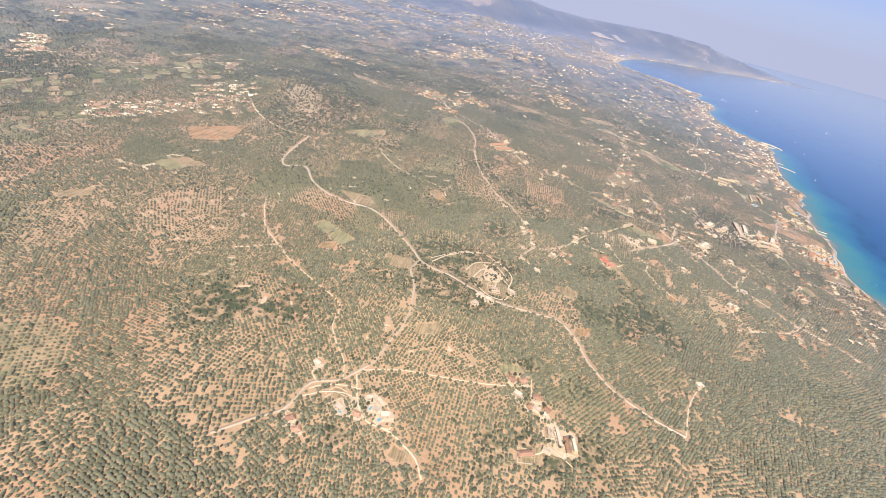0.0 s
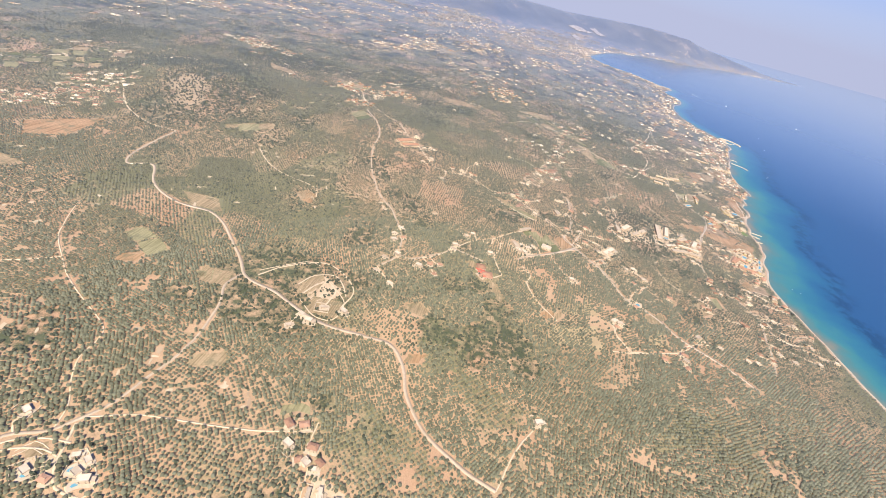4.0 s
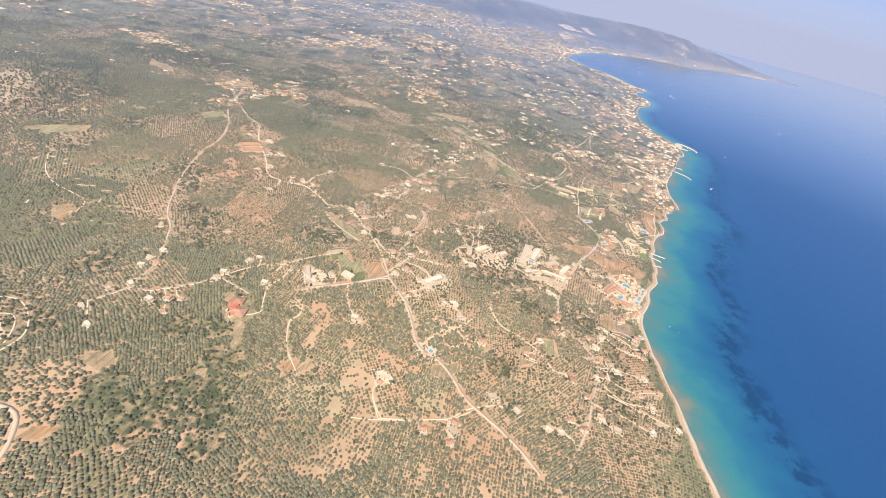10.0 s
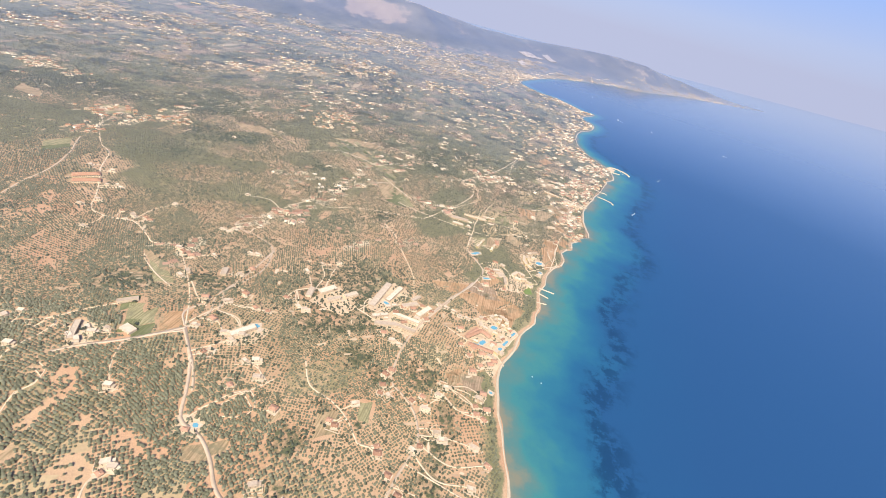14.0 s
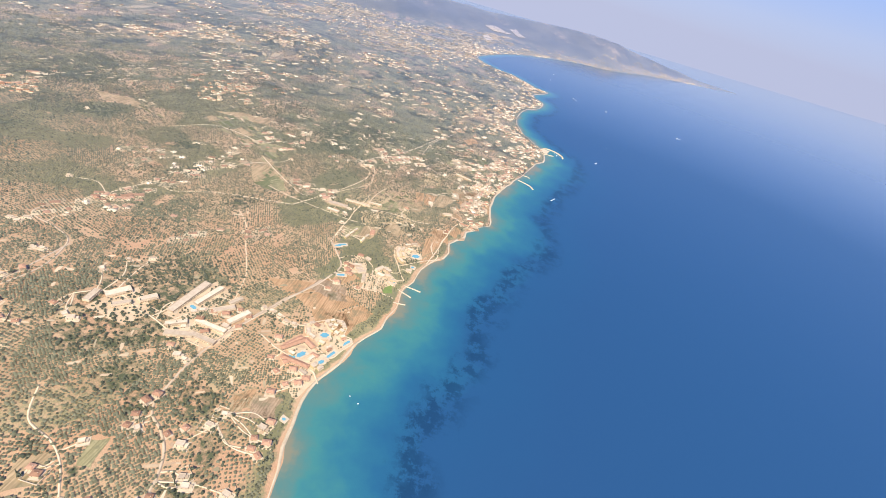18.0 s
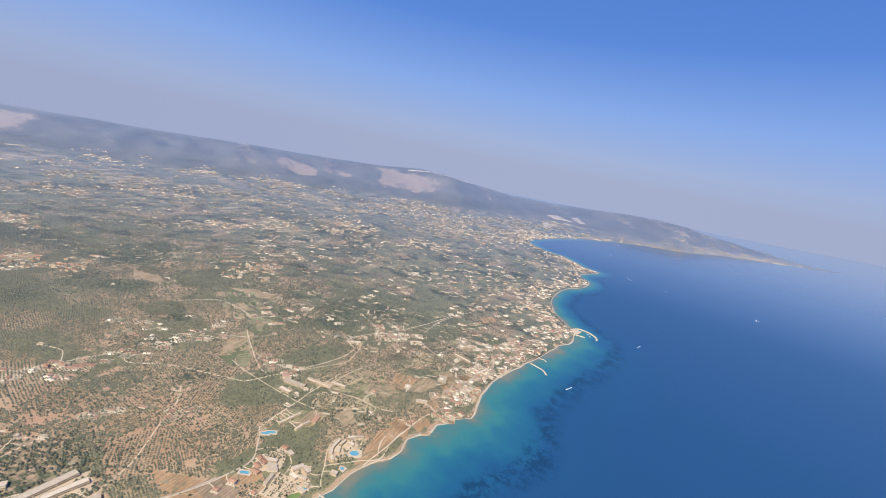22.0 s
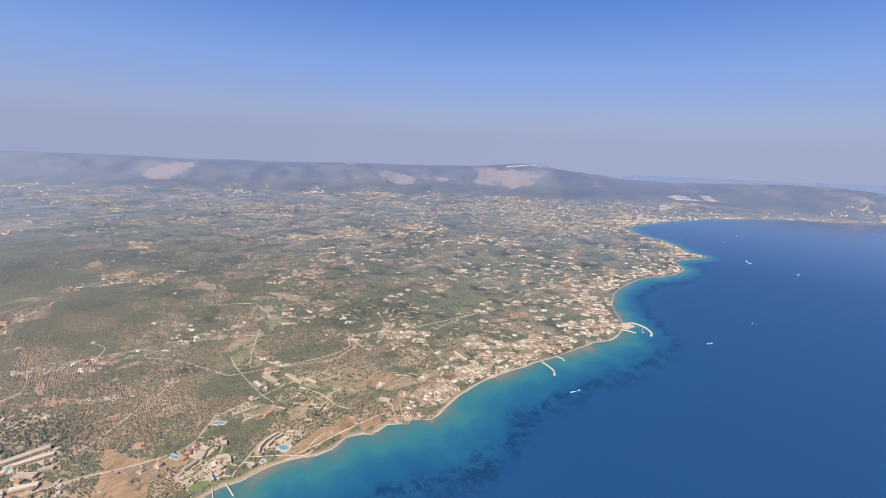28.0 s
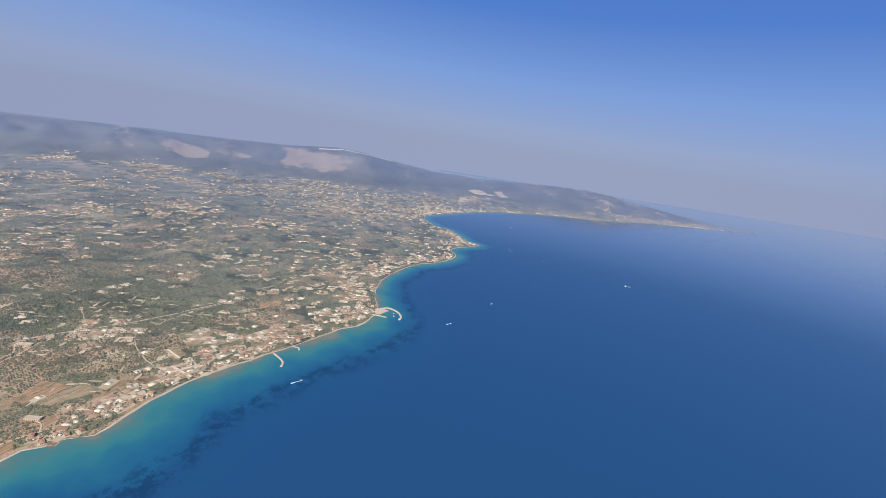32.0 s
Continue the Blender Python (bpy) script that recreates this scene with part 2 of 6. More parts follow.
def haze_gloss(m, thick=0.078, tint=(1.0, 0.98, 0.95), rough=0.42, clear=1.4, most=0.6, thinned=""):
    """Distance haze painted as soft sky gloss, stronger the lower it is looked along."""
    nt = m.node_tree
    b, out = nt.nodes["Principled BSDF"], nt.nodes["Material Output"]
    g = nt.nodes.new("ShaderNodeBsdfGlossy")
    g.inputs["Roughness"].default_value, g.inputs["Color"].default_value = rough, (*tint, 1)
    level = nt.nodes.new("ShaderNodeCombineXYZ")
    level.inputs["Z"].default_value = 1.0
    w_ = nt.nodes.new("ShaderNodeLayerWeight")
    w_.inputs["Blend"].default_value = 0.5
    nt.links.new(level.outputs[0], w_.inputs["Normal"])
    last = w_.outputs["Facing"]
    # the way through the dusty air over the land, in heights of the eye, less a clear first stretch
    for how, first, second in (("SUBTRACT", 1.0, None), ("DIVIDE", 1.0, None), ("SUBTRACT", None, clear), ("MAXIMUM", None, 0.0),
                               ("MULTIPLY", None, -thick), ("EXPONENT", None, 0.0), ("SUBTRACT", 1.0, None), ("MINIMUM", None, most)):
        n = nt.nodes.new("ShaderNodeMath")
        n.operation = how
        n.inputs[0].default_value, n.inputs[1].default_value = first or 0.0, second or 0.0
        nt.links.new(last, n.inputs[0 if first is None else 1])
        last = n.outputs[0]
    if thinned:  # an attribute of the mesh that names where the haze is thinned
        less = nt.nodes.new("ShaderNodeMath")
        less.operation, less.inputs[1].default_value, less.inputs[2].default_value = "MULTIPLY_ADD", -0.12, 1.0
        nt.links.new(attribute(nt, thinned), less.inputs[0])
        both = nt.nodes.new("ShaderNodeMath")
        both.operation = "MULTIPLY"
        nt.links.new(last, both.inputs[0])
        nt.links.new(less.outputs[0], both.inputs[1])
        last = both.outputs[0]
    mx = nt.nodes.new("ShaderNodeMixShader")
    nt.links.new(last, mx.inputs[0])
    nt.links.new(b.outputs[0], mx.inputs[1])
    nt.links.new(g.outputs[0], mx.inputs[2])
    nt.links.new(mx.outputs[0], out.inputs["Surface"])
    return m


def attribute(nt, name):
    a = nt.nodes.new("ShaderNodeAttribute")
    a.attribute_name = name
    return a.outputs["Fac"]


def plain(name, a, b_, scale, roughness=0.85, detail_scale=None, island=False, per_object=False, specular=0.2, rows=0.0):
    """Two tones, blotched at one size and grained at a finer one, with furrows where rows are given."""
    m, nt, b = node_material(name, roughness, specular)
    col = ramp(nt, noise_at(nt, scale), [(0.3, a), (0.7, b_)])
    fine = noise_at(nt, detail_scale or scale * 9, 3)
    col = mix(nt, 0.35, col, ramp(nt, fine, [(0.3, (0.55, 0.55, 0.55)), (0.7, (1.0, 1.0, 1.0))]), "MULTIPLY")
    if rows:
        pos = nt.nodes.new("ShaderNodeNewGeometry")
        lie = nt.nodes.new("ShaderNodeMapping")
        lie.inputs["Rotation"].default_value = (0, 0, rows)
        lie.inputs["Scale"].default_value = (0.9, 0.03, 0.0)
        nt.links.new(pos.outputs["Position"], lie.inputs["Vector"])
        furrow = add(nt, "ShaderNodeTexNoise", Scale=1.0, Detail=2.0)
        nt.links.new(lie.outputs[0], furrow.inputs["Vector"])
        col = mix(nt, 0.75, col, ramp(nt, furrow.outputs[0], [(0.35, (0.45, 0.48, 0.42)), (0.6, (1.0, 1.0, 1.0))]), "MULTIPLY")
        weeds = noise_at(nt, 0.09, 6, 0.75)
        col = mix(nt, ramp(nt, weeds, [(0.52, (0, 0, 0)), (0.62, (0.75, 0.75, 0.75))]), col, (0.15, 0.145, 0.085))
    if island or per_object:
        if island:
            src = nt.nodes.new("ShaderNodeNewGeometry").outputs["Random Per Island"]
        else:
            src = nt.nodes.new("ShaderNodeObjectInfo").outputs["Random"]
        col = mix(nt, 1.0, col, ramp(nt, src, [(0.0, (0.62, 0.60, 0.58)), (1.0, (1.0, 1.0, 1.0))]), "MULTIPLY")
    nt.links.new(col, b.inputs["Base Color"])
    return m


def ground_material():
    m, nt, b = node_material("dry_land", 0.95, 0.15)
    soil = ramp(nt, noise_at(nt, 0.011, 5), [(0.30, (0.35, 0.235, 0.14)), (0.48, (0.455, 0.312, 0.192)), (0.62, (0.43, 0.262, 0.157)), (0.75, (0.49, 0.37, 0.238))])
    grass = ramp(nt, noise_at(nt, 0.02, 5), [(0.30, (0.145, 0.148, 0.080)), (0.55, (0.215, 0.203, 0.112)), (0.75, (0.31, 0.265, 0.152))])
    wood = ramp(nt, noise_at(nt, 0.05, 5), [(0.35, (0.060, 0.075, 0.042)), (0.7, (0.105, 0.115, 0.065))])
    fine = noise_at(nt, 0.35, 5, 0.7)
    sum_ = nt.nodes.new("ShaderNodeMath")
    sum_.operation = "ADD"
    nt.links.new(attribute(nt, "bare"), sum_.inputs[0])
    nt.links.new(fine, sum_.inputs[1])
    bare = ramp(nt, sum_.outputs[0], [(0.72, (0, 0, 0)), (1.0, (1, 1, 1))])
    col = mix(nt, bare, grass, soil)
    sum2 = nt.nodes.new("ShaderNodeMath")
    sum2.operation = "ADD"
    nt.links.new(attribute(nt, "scrub"), sum2.inputs[0])
    nt.links.new(noise_at(nt, 0.16, 5, 0.7), sum2.inputs[1])
    col = mix(nt, ramp(nt, sum2.outputs[0], [(0.80, (0, 0, 0)), (1.0, (1, 1, 1))]), col, wood)
    # far off, the countless olive crowns are a grain of the land
    vor = nt.nodes.new("ShaderNodeTexVoronoi")
    vor.inputs["Scale"].default_value = 0.42
    pos = nt.nodes.new("ShaderNodeNewGeometry")
    nt.links.new(pos.outputs["Position"], vor.inputs["Vector"])
    thin = nt.nodes.new("ShaderNodeMath")
    thin.operation = "MULTIPLY_ADD"
    nt.links.new(noise_at(nt, 0.03, 4), thin.inputs[0])
    thin.inputs[1].default_value = 0.9
    nt.links.new(vor.outputs["Distance"], thin.inputs[2])
    crown = ramp(nt, thin.outputs[0], [(0.84, (1, 1, 1)), (1.0, (0, 0, 0))])
    far_grain = mix(nt, 1.0, crown, ramp(nt, attribute(nt, "distant"), [(0, (0, 0, 0)), (1, (1, 1, 1))]), "MULTIPLY")
    col = mix(nt, far_grain, col, ramp(nt, noise_at(nt, 0.02, 5), [(0.3, (0.066, 0.080, 0.050)), (0.7, (0.118, 0.128, 0.078))]))
    # and its parcels a patchwork: long strips of tilth, stubble and dark thickets
    lie = nt.nodes.new("ShaderNodeMapping")
    lie.inputs["Rotation"].default_value, lie.inputs["Scale"].default_value = (0, 0, -0.6), (0.034, 0.013, 0.0)
    nt.links.new(pos.outputs["Position"], lie.inputs["Vector"])
    cell = nt.nodes.new("ShaderNodeTexVoronoi")
    cell.inputs["Scale"].default_value = 1.0
    nt.links.new(lie.outputs[0], cell.inputs["Vector"])
    pick = nt.nodes.new("ShaderNodeSeparateColor")
    nt.links.new(cell.outputs["Color"], pick.inputs[0])
    open_land = mix(nt, 1.0, ramp(nt, noise_at(nt, 0.0045, 3), [(0.46, (0, 0, 0)), (0.58, (1, 1, 1))]),
                    ramp(nt, pick.outputs[0], [(0.50, (0, 0, 0)), (0.54, (0.75, 0.75, 0.75))]), "MULTIPLY")
    open_land = mix(nt, 1.0, open_land, ramp(nt, attribute(nt, "plain"), [(0, (0, 0, 0)), (1, (1, 1, 1))]), "MULTIPLY")
    col = mix(nt, open_land, col, ramp(nt, pick.outputs[1], [(0.0, (0.42, 0.32, 0.20)), (0.3, (0.34, 0.22, 0.13)), (0.5, (0.17, 0.165, 0.09)), (0.75, (0.46, 0.36, 0.23)), (1.0, (0.27, 0.22, 0.14))]))
    thicket = mix(nt, 1.0, ramp(nt, noise_at(nt, 0.017, 6, 0.7), [(0.535, (0, 0, 0)), (0.60, (0.75, 0.75, 0.75))]), ramp(nt, attribute(nt, "distant"), [(0, (0, 0, 0)), (1, (1, 1, 1))]), "MULTIPLY")
    col = mix(nt, thicket, col, (0.038, 0.052, 0.033))
    # limestone on the high slopes
    sum3 = nt.nodes.new("ShaderNodeMath")
    sum3.operation = "ADD"
    nt.links.new(attribute(nt, "rock_and_lit_ribs"), sum3.inputs[0])
    nt.links.new(noise_at(nt, 0.016, 8, 0.75), sum3.inputs[1])
    high = ramp(nt, noise_at(nt, 0.006, 6, 0.6), [(0.34, (0.090, 0.098, 0.066)), (0.66, (0.180, 0.172, 0.120))])
    col = mix(nt, ramp(nt, attribute(nt, "high"), [(0.2, (0, 0, 0)), (0.8, (1, 1, 1))]), col, high)
    col = mix(nt, ramp(nt, sum3.outputs[0], [(0.74, (0, 0, 0)), (0.88, (0.75, 0.75, 0.75))]), col, (0.44, 0.33, 0.21))
    col = mix(nt, 0.5, col, ramp(nt, noise_at(nt, 1.6, 4, 0.7), [(0.3, (0.55, 0.55, 0.55)), (0.7, (1.15, 1.15, 1.15))]), "MULTIPLY")
    nt.links.new(col, b.inputs["Base Color"])
    bump(nt, b, fine, 0.5, 0.6)
    # haze laid over the land as gloss, a little thinner on high slopes
    haze_gloss(m, thinned="high")
    return m


def water_material():
    m, nt, b = node_material("sea_water", 0.30, 0.5)
    off = nt.nodes.new("ShaderNodeMath")
    off.operation = "MULTIPLY_ADD"
    nt.links.new(noise_at(nt, 0.02, 5, 0.65), off.inputs[0])
    off.inputs[1].default_value = 0.34
    nt.links.new(attribute(nt, "offshore"), off.inputs[2])
    col = ramp(nt, off.outputs[0], [(0.15, (0.17, 0.17, 0.115)), (0.20, (0.075, 0.160, 0.140)), (0.26, (0.036, 0.168, 0.166)), (0.34, (0.019, 0.125, 0.174)),
                                   (0.45, (0.012, 0.088, 0.165)), (0.58, (0.012, 0.064, 0.148)), (0.95, (0.013, 0.059, 0.143))])
    # meadows of weed, ragged along the edge of the shallows
    rag = nt.nodes.new("ShaderNodeMath")
    rag.operation = "MULTIPLY_ADD"
    nt.links.new(noise_at(nt, 0.016, 6, 0.72), rag.inputs[0])
    rag.inputs[1].default_value = 0.30
    nt.links.new(attribute(nt, "offshore"), rag.inputs[2])
    weed = ramp(nt, noise_at(nt, 0.05, 8, 0.78), [(0.475, (0, 0, 0)), (0.53, (0.8, 0.8, 0.8))])
    band = ramp(nt, rag.outputs[0], [(0.44, (0, 0, 0)), (0.49, (1, 1, 1)), (0.55, (0.85, 0.85, 0.85)), (0.63, (0, 0, 0))])
    col = mix(nt, mix(nt, 1.0, weed, band, "MULTIPLY"), col, (0.005, 0.032, 0.076))
    nt.links.new(col, b.inputs["Base Color"])
    bump(nt, b, noise_at(nt, 0.9, 4, 0.6), 0.10, 0.25)
    # the far sea fades into horizon haze through this added gloss
    return haze_gloss(m, 0.19, (1.0, 0.96, 0.90), 0.15, 4.5, 0.96)


DRY_LAND, WATER = ground_material(), water_material()
LEAF = plain("olive_leaf", (0.126, 0.132, 0.084), (0.212, 0.212, 0.140), 0.6, 0.8, 5.0, island=True)
WOODLAND = plain("pine_leaf", (0.058, 0.072, 0.047), (0.104, 0.116, 0.078), 0.6, 0.85, 5.0, island=True)
ASPHALT = plain("dusty_asphalt", (0.41, 0.322, 0.228), (0.50, 0.40, 0.29), 0.08, 0.95)
TRACK = plain("dirt_track", (0.54, 0.43, 0.29), (0.63, 0.51, 0.355), 0.15, 0.95)
PLASTER = plain("white_plaster", (0.57, 0.455, 0.32), (0.68, 0.565, 0.42), 0.3, 0.8, per_object=True)
OCHRE = plain("ochre_plaster", (0.58, 0.46, 0.24), (0.66, 0.54, 0.30), 0.3, 0.8, per_object=True)
TILE = plain("clay_tile", (0.40, 0.225, 0.145), (0.51, 0.305, 0.20), 0.5, 0.85, per_object=True)
RED_TILE = plain("red_tile", (0.52, 0.13, 0.085), (0.64, 0.19, 0.125), 0.5, 0.8)
CONCRETE = plain("roof_concrete", (0.58, 0.48, 0.355), (0.72, 0.61, 0.47), 0.4, 0.85, per_object=True)
STONE = plain("pale_stone", (0.45, 0.365, 0.26), (0.57, 0.475, 0.35), 0.4, 0.9)
SAND = plain("beach_sand", (0.44, 0.36, 0.25), (0.55, 0.46, 0.33), 0.1, 0.95)
GLASS = plain("dark_window", (0.03, 0.04, 0.05), (0.06, 0.07, 0.08), 2.0, 0.2, specular=0.5)
POOL = plain("pool_water", (0.10, 0.29, 0.37), (0.14, 0.36, 0.44), 0.8, 0.15, specular=0.5)
HULL = plain("white_hull", (0.75, 0.75, 0.75), (0.82, 0.82, 0.82), 2.0, 0.4)
FOAM = plain("foam", (0.52, 0.60, 0.66), (0.66, 0.73, 0.78), 0.5, 0.7)
CHALK = plain("quarry_chalk", (0.47, 0.38, 0.27), (0.61, 0.52, 0.39), 0.03, 0.95)
CROPS = {"straw": plain("straw_field", (0.32, 0.235, 0.14), (0.45, 0.335, 0.20), 0.06, 0.95, rows=0.5),
         "red": plain("red_earth", (0.39, 0.235, 0.125), (0.49, 0.315, 0.18), 0.06, 0.95, rows=0.9),
         "brown": plain("ploughed_earth", (0.31, 0.22, 0.145), (0.40, 0.295, 0.195), 0.06, 0.95, rows=0.2),
         "yellow": plain("yellow_stubble", (0.29, 0.26, 0.14), (0.36, 0.32, 0.18), 0.06, 0.95, rows=1.2),
         "green": plain("green_crop", (0.135, 0.15, 0.070), (0.195, 0.20, 0.10), 0.06, 0.95, rows=0.7),
         "paved": plain("pale_paving", (0.44, 0.325, 0.205), (0.58, 0.455, 0.31), 0.14, 0.9),
         "lawn": plain("watered_lawn", (0.13, 0.19, 0.06), (0.18, 0.24, 0.08), 0.3, 0.95),
         "olive": plain("olive_ground", (0.36, 0.27, 0.16), (0.44, 0.34, 0.20), 0.06, 0.95)}
# the same painted haze for leaves, roads, sand, chalk and fields
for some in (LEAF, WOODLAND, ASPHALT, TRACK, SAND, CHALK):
    haze_gloss(some)
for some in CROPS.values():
    haze_gloss(some, 0.05)

# ---- plan: roads, fields, woods, buildings ----
ROADS = [  # width, plan
    (2.7, [(-244, 484), (-239, 425), (-226, 397), (-207, 407), (-181, 378), (-147, 363), (-117, 364), (-96, 355), (-79, 340), (-55, 318),
     (-43, 304), (-31, 299), (-13, 296), (6, 289), (21, 284), (39, 282), (62, 284), (81, 284), (95, 269), (103, 249), (117, 232), (130,
     223), (148, 214), (167, 209)]),
    (2.1, [(-44, 303), (-47, 287), (-39, 269), (-34, 245), (-33, 223), (-37, 204), (-41, 183), (-49, 169), (-55, 162), (-69, 154), (-72,
     141), (-74, 133), (-85, 123), (-100, 108)]),
    (1.6, [(-46, 170), (-40, 156), (-36, 149), (-29, 143), (-15, 141), (-5, 136), (3, 131), (9, 122)]),
    (1.0, [(-203, 324), (-186, 295), (-176, 282), (-155, 265), (-133, 249), (-107, 236), (-84, 224), (-79, 213), (-78, 202), (-71, 191),
     (-58, 176), (-53, 165)]),
    (1.0, [(-181, 246), (-169, 254), (-155, 265)]),
    (1.3, [(-34, 308), (-20, 329), (2, 345), (22, 339), (37, 323), (36, 302)]),
    (1.1, [(-3, 312), (3, 327), (16, 334), (26, 327), (34, 315)]),
    (1.0, [(5, 305), (9, 318), (16, 324), (25, 317), (25, 306)]),
    (1.1, [(-68, 150), (-61, 156), (-50, 160), (-40, 161)]),
    (1.1, [(-69, 144), (-60, 151), (-48, 155), (-40, 154)]),
    (1.1, [(-45, 174), (-26, 183), (3, 189), (32, 196), (60, 205)]),
    (1.1, [(65, 388), (84, 403), (101, 430), (113, 446), (132, 460), (145, 477), (170, 502)]),
    (1.1, [(-152, 501), (-128, 478), (-103, 465), (-63, 457), (-52, 439)]),
    (1.3, [(313, 500), (326, 481), (348, 474), (362, 465), (376, 451)]),
    (1.1, [(283, 442), (294, 461), (302, 474)]),
    (1.6, [(-244, 484), (-279, 484), (-314, 498), (-339, 518), (-366, 546)]),
    (1.9, [(-102, 707), (-68, 662), (-52, 625), (-45, 586), (-31, 541), (-10, 500), (6, 476), (24, 458), (43, 426), (51, 401), (53, 387),
     (48, 373), (42, 363)]),
    (1.6, [(-123, 754), (-74, 708), (-44, 689), (-19, 653), (16, 615), (35, 589), (57, 585), (78, 592), (104, 580), (118, 572), (135,
     581)]),
    (1.8, [(56, 386), (68, 389), (77, 399), (90, 412), (98, 423), (117, 421), (129, 418)]),
    (1.4, [(148, 405), (140, 423), (138, 433), (142, 446), (140, 460), (133, 463), (132, 451), (123, 451)]),
    (2.6, [(161, 437), (171, 448), (187, 459), (204, 473), (219, 489)]),
    (2.7, [(219, 489), (232, 476), (245, 462), (256, 445), (265, 429), (271, 423), (286, 419), (300, 409), (312, 397), (323, 390), (341,
     382), (357, 372), (371, 361)]),
    (1.8, [(219, 489), (223, 511), (216, 531), (218, 564), (216, 618)]),
    (1.3, [(219, 489), (206, 509), (192, 528), (173, 548), (147, 573), (135, 581)]),
    (1.3, [(263, 357), (282, 364), (307, 376), (313, 384), (323, 392), (333, 398), (344, 401)]),
    (1.0, [(263, 357), (258, 365), (252, 376), (254, 386)]),
    (1.1, [(164, 423), (174, 420), (175, 414), (172, 405), (180, 388), (191, 375), (201, 366)]),
    (1.9, [(221, 486), (213, 481), (203, 473), (193, 460)]),
    (2.1, [(219, 488), (234, 474), (250, 459), (261, 444)]),
    (1.8, [(217, 491), (207, 503), (213, 518)]),
    (1.8, [(227, 516), (223, 527), (217, 541), (223, 562), (224, 590), (212, 620), (190, 631), (158, 639), (158, 659)]),
    (1.4, [(158, 659), (171, 674), (177, 709), (193, 747), (215, 740), (247, 763), (302, 781), (331, 789)]),
    (1.6, [(400, 742), (399, 783), (399, 828), (400, 870)]),
    (1.6, [(331, 789), (349, 827), (374, 891), (377, 935), (355, 961), (388, 1031), (413, 1096), (444, 1211)]),
    (1.4, [(228, 526), (220, 506), (216, 492)]),
    (1.4, [(266, 572), (279, 583), (295, 585), (313, 577), (331, 574), (355, 566), (377, 564)]),
    (1.1, [(370, 609), (356, 653), (334, 689), (311, 725), (292, 745)]),
    (1.1, [(410, 496), (419, 510), (424, 523)]),
    (1.3, [(403, 595), (424, 585), (447, 579), (456, 570)]),
    (1.3, [(507, 758), (515, 818), (521, 856), (538, 890), (551, 878)]),
    (1.3, [(241, 879), (278, 851), (322, 821), (335, 817)]),
    (1.1, [(109, 874), (140, 914), (176, 920), (219, 911)]),
    (1.3, [(126, 553), (137, 544), (159, 532), (176, 525)]),
    (1.4, [(186, 538), (205, 522), (217, 516)]),
    (2.1, [(395, 387), (404, 416), (408, 440), (413, 467), (407, 486), (395, 499), (380, 511), (377, 546), (383, 581), (399, 625), (419,
     678)]),
    (2.1, [(388, 600), (401, 636), (418, 671), (426, 706), (412, 730), (400, 742)]),
]
